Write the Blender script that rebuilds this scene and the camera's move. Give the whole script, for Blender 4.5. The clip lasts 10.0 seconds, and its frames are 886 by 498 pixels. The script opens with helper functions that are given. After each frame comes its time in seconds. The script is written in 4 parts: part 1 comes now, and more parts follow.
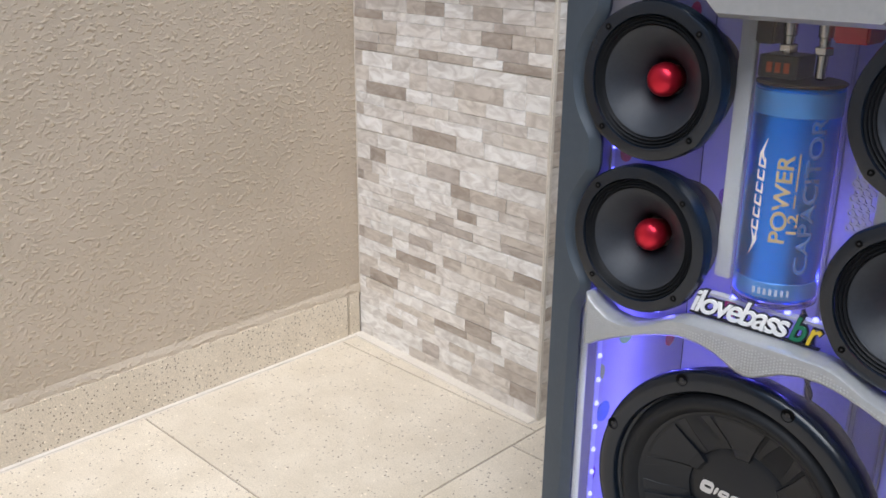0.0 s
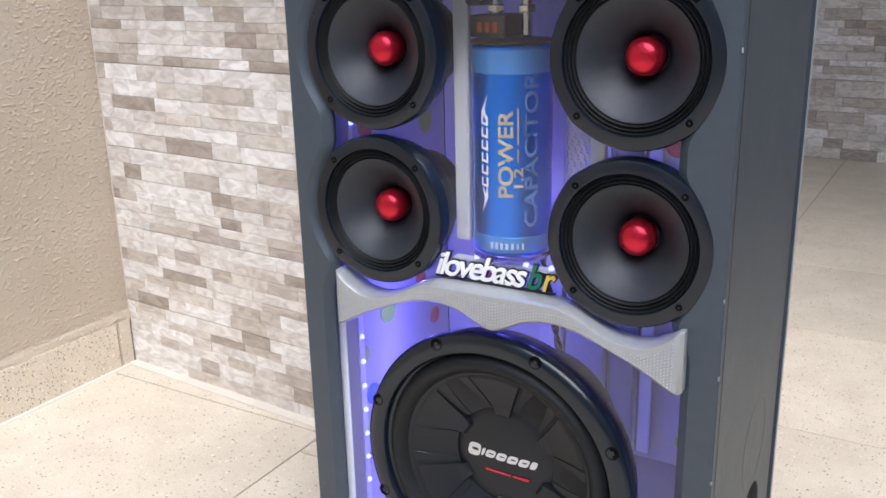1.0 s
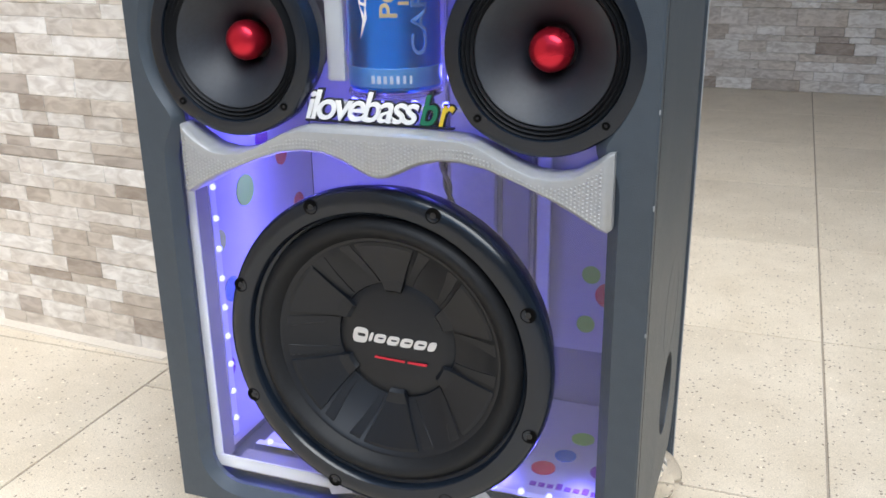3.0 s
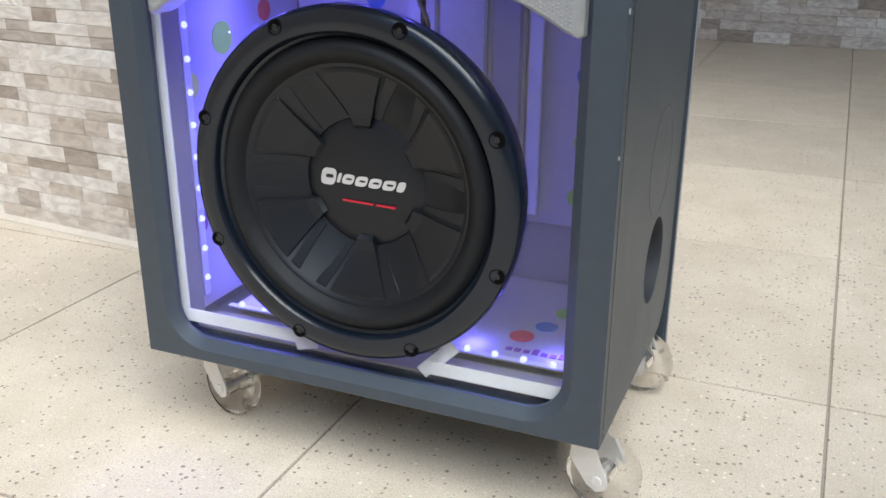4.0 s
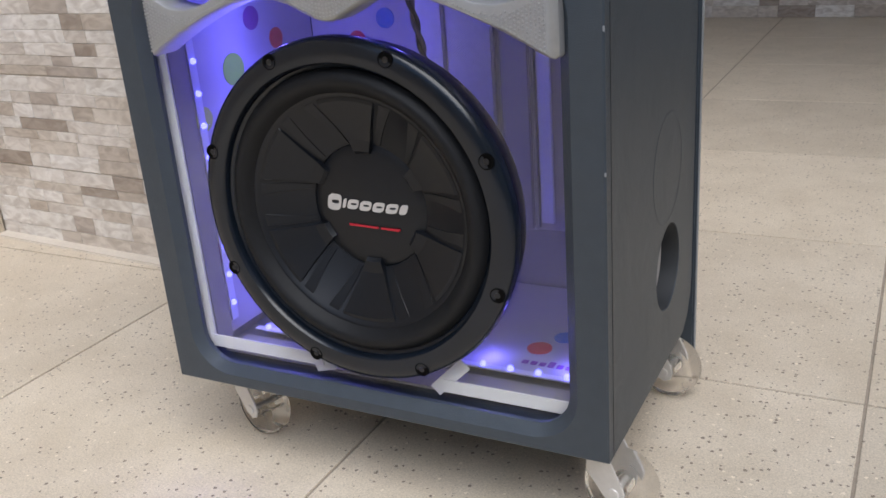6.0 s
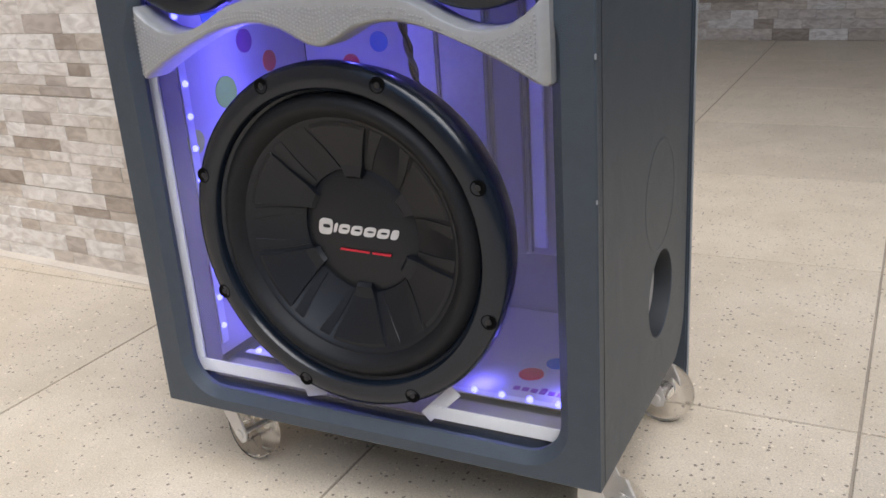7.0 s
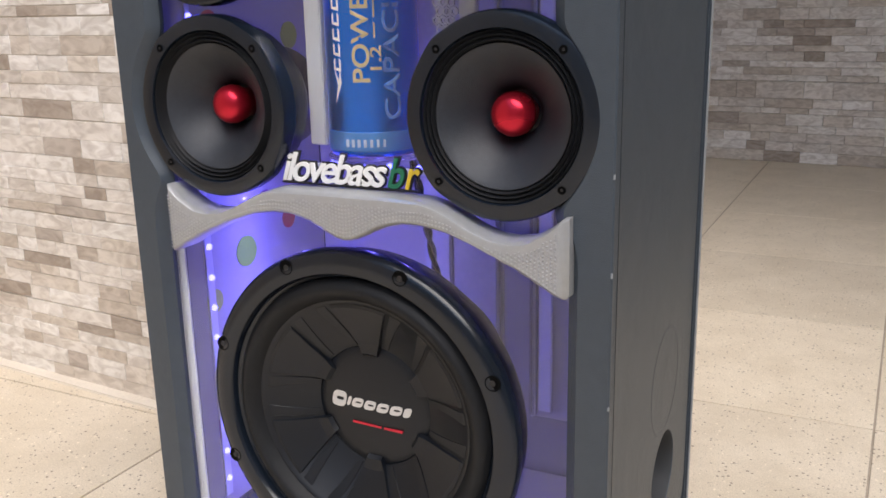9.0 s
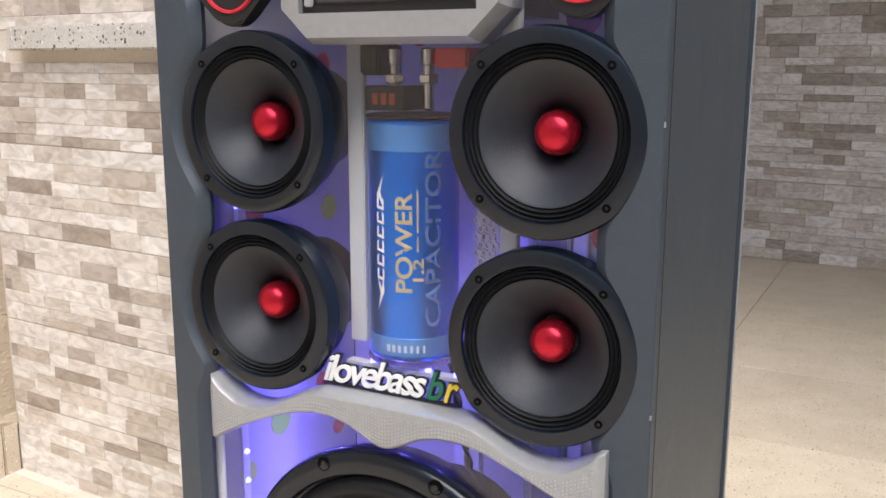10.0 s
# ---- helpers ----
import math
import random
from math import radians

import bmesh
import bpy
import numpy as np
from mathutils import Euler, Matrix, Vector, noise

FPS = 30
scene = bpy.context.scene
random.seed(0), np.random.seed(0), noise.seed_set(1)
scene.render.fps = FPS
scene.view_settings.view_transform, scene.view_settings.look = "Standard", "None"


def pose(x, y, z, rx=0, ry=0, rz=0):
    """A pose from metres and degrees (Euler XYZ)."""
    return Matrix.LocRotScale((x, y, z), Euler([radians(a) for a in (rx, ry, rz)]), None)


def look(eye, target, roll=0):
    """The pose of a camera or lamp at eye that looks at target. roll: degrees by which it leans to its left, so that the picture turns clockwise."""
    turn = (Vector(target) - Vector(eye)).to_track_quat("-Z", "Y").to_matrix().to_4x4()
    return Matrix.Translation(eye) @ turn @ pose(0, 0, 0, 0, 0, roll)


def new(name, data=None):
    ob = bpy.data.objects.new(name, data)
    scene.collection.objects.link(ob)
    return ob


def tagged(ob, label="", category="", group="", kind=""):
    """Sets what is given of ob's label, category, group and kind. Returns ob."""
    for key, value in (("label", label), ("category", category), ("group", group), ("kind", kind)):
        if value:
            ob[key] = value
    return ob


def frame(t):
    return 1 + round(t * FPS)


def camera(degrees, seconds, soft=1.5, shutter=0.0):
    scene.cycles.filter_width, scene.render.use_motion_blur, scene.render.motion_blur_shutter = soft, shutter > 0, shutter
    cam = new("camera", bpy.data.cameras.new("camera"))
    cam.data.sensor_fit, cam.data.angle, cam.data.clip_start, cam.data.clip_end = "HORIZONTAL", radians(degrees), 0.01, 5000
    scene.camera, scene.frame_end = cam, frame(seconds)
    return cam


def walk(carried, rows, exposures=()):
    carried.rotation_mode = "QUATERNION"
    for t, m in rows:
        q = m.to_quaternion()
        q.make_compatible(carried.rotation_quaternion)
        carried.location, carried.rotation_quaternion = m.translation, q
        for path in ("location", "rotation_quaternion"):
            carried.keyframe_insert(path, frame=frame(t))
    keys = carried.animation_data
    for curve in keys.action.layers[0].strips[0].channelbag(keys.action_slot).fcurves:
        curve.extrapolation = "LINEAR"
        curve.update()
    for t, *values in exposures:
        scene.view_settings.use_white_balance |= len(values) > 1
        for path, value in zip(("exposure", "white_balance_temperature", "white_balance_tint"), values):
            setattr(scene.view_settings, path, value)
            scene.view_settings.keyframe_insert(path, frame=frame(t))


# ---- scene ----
cam = camera(51.5, 10.0, soft=1.6)
PATH = [
    (0, (0.56, -0.756, 0.823), (-0.749, 0.609, 0.171), 0.6),
    (0.5, (0.58, -0.738, 0.812), (-0.542, 0.799, 0.198), -0.6),
    (1, (0.609, -0.721, 0.772), (-0.374, 0.914, 0.172), -1.4),
    (1.5, (0.618, -0.706, 0.732), (-0.296, 0.969, 0.133), -2.6),
    (2, (0.609, -0.688, 0.694), (-0.248, 1.013, 0.083), -3.9),
    (2.2, (0.6, -0.679, 0.68), (-0.209, 1.042, 0.06), -4.3),
    (3.3, (0.51, -0.637, 0.59), (-0.126, 1.132, -0.092), -0.1),
    (3.5, (0.521, -0.642, 0.556), (-0.131, 1.125, -0.116), 0.6),
    (4, (0.575, -0.623, 0.498), (-0.159, 1.097, -0.211), 0.2),
    (4.5, (0.614, -0.607, 0.5), (-0.207, 1.057, -0.246), -3.0),
    (5, (0.624, -0.598, 0.512), (-0.242, 1.045, -0.229), -4.3),
    (5.5, (0.631, -0.597, 0.518), (-0.257, 1.038, -0.214), -4.7),
    (7, (0.633, -0.588, 0.524), (-0.251, 1.071, -0.158), -4.1),
    (7.5, (0.628, -0.586, 0.528), (-0.25, 1.081, -0.143), -3.7),
    (8, (0.627, -0.586, 0.53), (-0.246, 1.094, -0.116), -3.2),
    (8.5, (0.626, -0.583, 0.546), (-0.236, 1.115, -0.064), -2.5),
    (9, (0.616, -0.596, 0.616), (-0.261, 1.125, 0.097), -1.3),
    (9.5, (0.611, -0.596, 0.676), (-0.311, 1.122, 0.232), -0.7),
    (10, (0.597, -0.599, 0.741), (-0.32, 1.134, 0.344), 0.1),
]
walk(cam, [(t, look(eye, target, roll)) for t, eye, target, roll in PATH],
     exposures=[(0, 0.72, 6250, 8), (0.5, 0.98, 6250, 9), (1, 1.04, 6200, 10), (2, 1.08, 6300, 8), (3.5, 1.02, 6250, 5), (4.5, 0.68, 6200, 5),
                (5, 0.5, 6300, 9), (5.5, 0.4, 6350, 10), (7, 0.6, 6450, 10), (7.5, 0.76, 6300, 7), (8.5, 0.95, 6300, 6), (9, 0.84, 6900, 12), (10, 1.06, 6900, 11)])

# ---- light: open overcast sky over the yard, a wide soft sun ----
world = bpy.data.worlds.new("sky")
scene.world = world
world.use_nodes = True
sky = world.node_tree.nodes.new("ShaderNodeTexSky")
sky.sky_type, sky.sun_disc = "NISHITA", False
sky.sun_elevation, sky.sun_rotation = radians(59), radians(115)
world.node_tree.links.new(sky.outputs[0], world.node_tree.nodes["Background"].inputs[0])
world.node_tree.nodes["Background"].inputs[1].default_value = 0.15
sun = new("sun", bpy.data.lights.new("sun", "SUN"))
sun.data.energy, sun.data.angle, sun.data.color = 1.8, radians(50), (1.0, 0.98, 0.96)
sun.matrix_world = look((1.2, -1.5, 3.2), (0, 0, 0))

# ---- materials ----
def nodes_of(m):
    m.use_nodes = True
    return m.node_tree.nodes, m.node_tree.links, m.node_tree.nodes["Principled BSDF"]


def mat(name, col, rough=0.5, metal=0.0, var=0.12, scale=30.0, bump=0.0, bscale=300.0, coat=0.0, spec=0.5, dent=0.0):
    """Paint, plastic, metal or rubber with two scales of variation and a fine relief."""
    m = bpy.data.materials.new(name)
    n, l, b = nodes_of(m)
    geo = n.new("ShaderNodeNewGeometry")
    fine, wide = n.new("ShaderNodeTexNoise"), n.new("ShaderNodeTexNoise")
    fine.inputs["Scale"].default_value, fine.inputs["Detail"].default_value = scale * 6, 6
    wide.inputs["Scale"].default_value, wide.inputs["Detail"].default_value = scale * 0.4, 3
    for t in (fine, wide):
        l.new(geo.outputs["Position"], t.inputs["Vector"])
    add = n.new("ShaderNodeMath")
    add.operation = "MULTIPLY_ADD"
    l.new(fine.outputs["Fac"], add.inputs[0])
    add.inputs[1].default_value = 0.5
    half = n.new("ShaderNodeMath")
    half.operation = "MULTIPLY"
    half.inputs[1].default_value = 0.5
    l.new(wide.outputs["Fac"], half.inputs[0])
    l.new(half.outputs[0], add.inputs[2])
    ramp = n.new("ShaderNodeValToRGB")
    ramp.color_ramp.elements[0].position, ramp.color_ramp.elements[1].position = 0.3, 0.7
    ramp.color_ramp.elements[0].color = (*[c * (1 - var) for c in col], 1)
    ramp.color_ramp.elements[1].color = (*[min(1, c * (1 + var)) for c in col], 1)
    l.new(add.outputs[0], ramp.inputs[0])
    l.new(ramp.outputs[0], b.inputs["Base Color"])
    rr = n.new("ShaderNodeMapRange")
    rr.inputs["To Min"].default_value, rr.inputs["To Max"].default_value = max(0.02, rough - 0.08), min(1, rough + 0.1)
    l.new(wide.outputs["Fac"], rr.inputs["Value"])
    l.new(rr.outputs[0], b.inputs["Roughness"])
    b.inputs["Metallic"].default_value = metal
    b.inputs["Coat Weight"].default_value = coat
    b.inputs["Specular IOR Level"].default_value = spec
    if bump:
        t = n.new("ShaderNodeTexNoise")
        t.inputs["Scale"].default_value, t.inputs["Detail"].default_value = bscale, 4
        l.new(geo.outputs["Position"], t.inputs["Vector"])
        bp = n.new("ShaderNodeBump")
        bp.inputs["Strength"].default_value, bp.inputs["Distance"].default_value = bump, 0.002
        l.new(t.outputs["Fac"], bp.inputs["Height"])
        l.new(bp.outputs[0], b.inputs["Normal"])
        if dent:
            d = n.new("ShaderNodeTexNoise")
            d.inputs["Scale"].default_value, d.inputs["Detail"].default_value, d.inputs["Distortion"].default_value = 16, 3, 0.8
            l.new(geo.outputs["Position"], d.inputs["Vector"])
            b2 = n.new("ShaderNodeBump")
            b2.inputs["Strength"].default_value, b2.inputs["Distance"].default_value = dent, 0.006
            l.new(d.outputs["Fac"], b2.inputs["Height"])
            l.new(b2.outputs[0], bp.inputs["Normal"])
    return m


def glass(name, col=(1, 1, 1), rough=0.02, ior=1.45):
    m = bpy.data.materials.new(name)
    n, l, b = nodes_of(m)
    b.inputs["Base Color"].default_value = (*col, 1)
    b.inputs["Transmission Weight"].default_value = 1
    b.inputs["Roughness"].default_value = rough
    b.inputs["IOR"].default_value = ior
    return m


def glow(name, col, power):
    m = bpy.data.materials.new(name)
    n, l, b = nodes_of(m)
    b.inputs["Base Color"].default_value = (*col, 1)
    b.inputs["Emission Color"].default_value = (*col, 1)
    b.inputs["Emission Strength"].default_value = power
    return m


def stone_mat(name, pale, per_island):
    """Split-face stone strips: cream, beige, grey and brown, one tone a strip, with marbled veins."""
    m = bpy.data.materials.new(name)
    n, l, b = nodes_of(m)
    geo = n.new("ShaderNodeNewGeometry")
    if per_island:
        rnd = geo.outputs["Random Per Island"]
    else:
        info = n.new("ShaderNodeObjectInfo")
        rnd = info.outputs["Random"]
    ramp = n.new("ShaderNodeValToRGB")
    tones = [(0.0, (0.76, 0.725, 0.69)), (0.22, (0.84, 0.82, 0.80)), (0.4, (0.68, 0.63, 0.575)), (0.53, (0.78, 0.76, 0.735)),
             (0.64, (0.56, 0.505, 0.45)), (0.75, (0.66, 0.62, 0.58)), (0.86, (0.42, 0.365, 0.32)), (0.94, (0.50, 0.45, 0.41))]
    ramp.color_ramp.interpolation = "CONSTANT"
    while len(ramp.color_ramp.elements) < len(tones):
        ramp.color_ramp.elements.new(0.5)
    for e, (p, c) in zip(ramp.color_ramp.elements, tones):
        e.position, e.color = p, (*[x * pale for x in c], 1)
    l.new(rnd, ramp.inputs[0])
    shift = n.new("ShaderNodeVectorMath")
    shift.operation = "SCALE"
    shift.inputs[0].default_value = (7.0, 3.0, 5.0)
    l.new(rnd, shift.inputs["Scale"])
    pos = n.new("ShaderNodeVectorMath")
    l.new(geo.outputs["Position"], pos.inputs[0])
    l.new(shift.outputs[0], pos.inputs[1])
    st = n.new("ShaderNodeVectorMath")
    st.operation = "MULTIPLY"
    st.inputs[1].default_value = (1, 1, 2.2)
    l.new(pos.outputs[0], st.inputs[0])
    cloud = n.new("ShaderNodeTexNoise")
    cloud.inputs["Scale"].default_value, cloud.inputs["Detail"].default_value, cloud.inputs["Distortion"].default_value = 26, 6, 1.2
    l.new(st.outputs[0], cloud.inputs["Vector"])
    cr = n.new("ShaderNodeValToRGB")
    cr.color_ramp.elements[0].position, cr.color_ramp.elements[1].position = 0.34, 0.62
    cr.color_ramp.elements[0].color, cr.color_ramp.elements[1].color = (0.70, 0.655, 0.61, 1), (1.06, 1.045, 1.02, 1)
    l.new(cloud.outputs["Fac"], cr.inputs[0])
    mx = n.new("ShaderNodeMix")
    mx.data_type, mx.blend_type = "RGBA", "MULTIPLY"
    mx.inputs[0].default_value = 0.85
    l.new(ramp.outputs[0], mx.inputs[6])
    l.new(cr.outputs[0], mx.inputs[7])
    l.new(mx.outputs[2], b.inputs["Base Color"])
    b.inputs["Roughness"].default_value = 0.42
    fine = n.new("ShaderNodeTexNoise")
    fine.inputs["Scale"].default_value, fine.inputs["Detail"].default_value = 90, 5
    l.new(pos.outputs[0], fine.inputs["Vector"])
    bp = n.new("ShaderNodeBump")
    bp.inputs["Strength"].default_value, bp.inputs["Distance"].default_value = 0.35, 0.003
    l.new(fine.outputs["Fac"], bp.inputs["Height"])
    l.new(bp.outputs[0], b.inputs["Normal"])
    return m


def speckled_mat(name, base, dark, cell, share, size, tone=True):
    """Polished cream terrazzo or granite: chips of several sizes in a cloudy ground."""
    m = bpy.data.materials.new(name)
    n, l, b = nodes_of(m)
    geo, info = n.new("ShaderNodeNewGeometry"), n.new("ShaderNodeObjectInfo")
    wob = n.new("ShaderNodeTexNoise")
    wob.inputs["Scale"].default_value, wob.inputs["Detail"].default_value = cell * 3.0, 2
    l.new(geo.outputs["Position"], wob.inputs["Vector"])
    sc = n.new("ShaderNodeVectorMath")
    sc.operation = "MULTIPLY_ADD"
    sc.inputs[1].default_value = (0.4 / cell,) * 3
    l.new(wob.outputs["Color"], sc.inputs[0])
    l.new(geo.outputs["Position"], sc.inputs[2])
    cloud = n.new("ShaderNodeTexNoise")
    cloud.inputs["Scale"].default_value, cloud.inputs["Detail"].default_value, cloud.inputs["Roughness"].default_value = 9, 8, 0.68
    l.new(geo.outputs["Position"], cloud.inputs["Vector"])
    ramp = n.new("ShaderNodeValToRGB")
    ramp.color_ramp.elements[0].position, ramp.color_ramp.elements[1].position = 0.3, 0.7
    ramp.color_ramp.elements[0].color = (*[c * x for c, x in zip(base, (0.88, 0.86, 0.82))], 1)
    ramp.color_ramp.elements[1].color = (*[min(1, c * 1.07) for c in base], 1)
    l.new(cloud.outputs["Fac"], ramp.inputs[0])
    last = ramp.outputs[0]
    if tone:
        mr = n.new("ShaderNodeMapRange")
        mr.inputs["To Min"].default_value, mr.inputs["To Max"].default_value = 0.94, 1.05
        l.new(info.outputs["Random"], mr.inputs["Value"])
        tn = n.new("ShaderNodeVectorMath")
        tn.operation = "SCALE"
        l.new(last, tn.inputs[0])
        l.new(mr.outputs[0], tn.inputs["Scale"])
        last = tn.outputs[0]
    grain = n.new("ShaderNodeTexNoise")
    grain.inputs["Scale"].default_value, grain.inputs["Detail"].default_value = cell * 3.6, 3
    l.new(geo.outputs["Position"], grain.inputs["Vector"])
    gr = n.new("ShaderNodeMapRange")
    gr.inputs["From Min"].default_value, gr.inputs["From Max"].default_value = 0.3, 0.7
    gr.inputs["To Min"].default_value, gr.inputs["To Max"].default_value = 0.82, 1.12
    l.new(grain.outputs["Fac"], gr.inputs["Value"])
    gs = n.new("ShaderNodeVectorMath")
    gs.operation = "SCALE"
    l.new(last, gs.inputs[0])
    l.new(gr.outputs[0], gs.inputs["Scale"])
    last = gs.outputs[0]
    for k, (c, s, sh, col) in enumerate(((cell, size, share, dark), (cell * 2.1, size * 0.9, share * 0.8, [0.5 * (p + q) for p, q in zip(dark, base)]),
                                         (cell * 0.8, size * 0.8, share * 0.5, [min(1, p * 1.25) for p in base]))):
        v = n.new("ShaderNodeTexVoronoi")
        v.inputs["Scale"].default_value = c
        off = n.new("ShaderNodeVectorMath")
        off.inputs[1].default_value = (k * 0.37, k * 0.71, k * 0.13)
        l.new(sc.outputs[0], off.inputs[0])
        l.new(off.outputs[0], v.inputs["Vector"])
        sep = n.new("ShaderNodeSeparateColor")
        l.new(v.outputs["Color"], sep.inputs[0])
        r = n.new("ShaderNodeMath")  # radius of this chip, zero for most cells
        r.operation = "SUBTRACT"
        l.new(sep.outputs[0], r.inputs[0])
        r.inputs[1].default_value = 1 - sh
        rs = n.new("ShaderNodeMath")
        rs.operation = "MULTIPLY"
        rs.inputs[1].default_value = s / sh
        l.new(r.outputs[0], rs.inputs[0])
        lt = n.new("ShaderNodeMath")
        lt.operation = "LESS_THAN"
        l.new(v.outputs["Distance"], lt.inputs[0])
        l.new(rs.outputs[0], lt.inputs[1])
        mx = n.new("ShaderNodeMix")
        mx.data_type = "RGBA"
        l.new(lt.outputs[0], mx.inputs[0])
        l.new(last, mx.inputs[6])
        mx.inputs[7].default_value = (*col, 1)
        last = mx.outputs[2]
    l.new(last, b.inputs["Base Color"])
    mr = n.new("ShaderNodeMapRange")
    mr.inputs["To Min"].default_value, mr.inputs["To Max"].default_value = 0.34, 0.6
    l.new(cloud.outputs["Fac"], mr.inputs["Value"])
    l.new(mr.outputs[0], b.inputs["Roughness"])
    return m


def stucco_mat():
    m = bpy.data.materials.new("tan_stucco")
    n, l, b = nodes_of(m)
    geo = n.new("ShaderNodeNewGeometry")
    st = n.new("ShaderNodeVectorMath")
    st.operation = "MULTIPLY"
    st.inputs[1].default_value = (1, 0.75, 1.25)
    l.new(geo.outputs["Position"], st.inputs[0])
    lump, wide, fine = (n.new("ShaderNodeTexNoise") for _ in range(3))
    for t, s, d in ((lump, 135, 2), (wide, 3.5, 4), (fine, 420, 3)):
        t.inputs["Scale"].default_value, t.inputs["Detail"].default_value = s, d
        l.new(st.outputs[0], t.inputs["Vector"])
    ramp = n.new("ShaderNodeValToRGB")
    ramp.color_ramp.elements[0].position, ramp.color_ramp.elements[1].position = 0.3, 0.7
    ramp.color_ramp.elements[0].color, ramp.color_ramp.elements[1].color = (0.45, 0.375, 0.285, 1), (0.53, 0.445, 0.35, 1)
    l.new(wide.outputs["Fac"], ramp.inputs[0])
    b.inputs["Roughness"].default_value = 0.9
    cl = n.new("ShaderNodeMapRange")
    cl.inputs["From Min"].default_value, cl.inputs["From Max"].default_value = 0.51, 0.80
    l.new(lump.outputs["Fac"], cl.inputs["Value"])
    grit = n.new("ShaderNodeMix")  # the raised lumps are sandier than the ground
    grit.data_type = "RGBA"
    l.new(cl.outputs[0], grit.inputs[0])
    l.new(ramp.outputs[0], grit.inputs[6])
    grit.inputs[7].default_value = (0.60, 0.50, 0.37, 1)
    l.new(grit.outputs[2], b.inputs["Base Color"])
    add = n.new("ShaderNodeMath")
    add.operation = "MULTIPLY_ADD"
    add.inputs[1].default_value = 0.22
    l.new(fine.outputs["Fac"], add.inputs[0])
    l.new(cl.outputs[0], add.inputs[2])
    bp = n.new("ShaderNodeBump")
    bp.inputs["Strength"].default_value, bp.inputs["Distance"].default_value = 0.6, 0.0058
    l.new(add.outputs[0], bp.inputs["Height"])
    l.new(bp.outputs[0], b.inputs["Normal"])
    return m


LED_COLOUR = (0.14, 0.12, 1.0)
VINYL = mat("slate_grey_vinyl", (0.047, 0.062, 0.080), 0.42, var=0.12, scale=14, bump=0.25, bscale=900, dent=0.22)
PORT = mat("shaded_grey_port", (0.022, 0.025, 0.029), 0.7)
EDGE = mat("worn_grey_edge", (0.30, 0.32, 0.34), 0.6)
BLACK = mat("satin_black_plastic", (0.016, 0.016, 0.018), 0.38, var=0.25, bump=0.08, bscale=700)
FLANGE = mat("moulded_black_rubber", (0.006, 0.010, 0.017), 0.22, var=0.3, bump=0.04, bscale=300, spec=0.5)
PIT_SHADE = mat("black_recess_shade", (0.002, 0.002, 0.002), 0.8, spec=0.1)
MATTE = mat("matt_black_foam", (0.008, 0.009, 0.011), 0.55, spec=0.3, var=0.3, bump=0.15, bscale=900)
CONE = mat("charcoal_paper_cone", (0.020, 0.024, 0.032), 0.42, var=0.25, scale=50, bump=0.25, bscale=1100)
POLY = mat("black_moulded_cone", (0.005, 0.007, 0.011), 0.40, var=0.2, bump=0.06, bscale=900, spec=0.42)
RED = mat("anodised_red_metal", (0.62, 0.02, 0.045), 0.28, metal=0.75, var=0.08)
REDRING = mat("red_plastic", (0.65, 0.03, 0.05), 0.35)
SILVER = mat("silver_paint", (0.40, 0.41, 0.42), 0.36, metal=0.4, var=0.08, bump=0.06)
ZINC = mat("bright_zinc_plate", (0.74, 0.72, 0.69), 0.36, metal=0.15, var=0.08)
CHROME = mat("bright_steel", (0.68, 0.66, 0.63), 0.22, metal=1.0, var=0.06)
BLUE = mat("anodised_blue_metal", (0.004, 0.22, 0.92), 0.30, metal=0.9, var=0.06)
BLUE_BAND = mat("pale_blue_band", (0.07, 0.26, 0.62), 0.35, metal=0.4)
GOLD = mat("gold_print", (0.46, 0.39, 0.22), 0.5)
WHITE = mat("white_print", (0.88, 0.88, 0.87), 0.5, var=0.04)
DIMBLUE = mat("dull_blue_print", (0.06, 0.18, 0.48), 0.5)
CODE = mat("pale_blue_print", (0.42, 0.50, 0.62), 0.5)
GREEN = mat("green_print", (0.01, 0.16, 0.08), 0.5)
YELLOW = mat("yellow_print", (0.85, 0.60, 0.04), 0.5)
REDPRINT = mat("red_print", (0.55, 0.02, 0.04), 0.5)
MARK = mat("silvery_mark", (0.62, 0.60, 0.58), 0.45, var=0.08)
PURPLE = mat("purple_print", (0.22, 0.06, 0.26), 0.6)
LINING = mat("white_paper_lining", (0.46, 0.45, 0.45), 0.7, var=0.05, bump=0.1, bscale=60)
TAPE = mat("white_foam_tape", (0.66, 0.67, 0.68), 0.7, var=0.07, scale=60)
RIBBON = mat("dull_ribbon", (0.10, 0.09, 0.12), 0.6)
MDF = mat("grey_painted_board", (0.25, 0.25, 0.25), 0.8, var=0.12)
ALU = mat("brushed_aluminium", (0.50, 0.51, 0.53), 0.4, metal=0.5, var=0.1)
SCREEN = mat("dark_screen", (0.05, 0.045, 0.055), 0.12, var=0.1)
ACRYLIC = glass("clear_acrylic", (0.97, 0.98, 1.0))
CLEAR = glass("clear_wheel_plastic", (0.985, 0.98, 0.97), 0.14, 1.14)
LED = glow("led_light", (0.10, 0.10, 1.0), 5.0)
DISPLAY = mat("dim_red_digits", (0.35, 0.06, 0.02), 0.5)
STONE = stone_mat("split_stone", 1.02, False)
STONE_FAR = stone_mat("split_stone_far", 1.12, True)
GROUT = mat("pale_grout", (0.66, 0.60, 0.52), 0.9, var=0.1, bump=0.3)
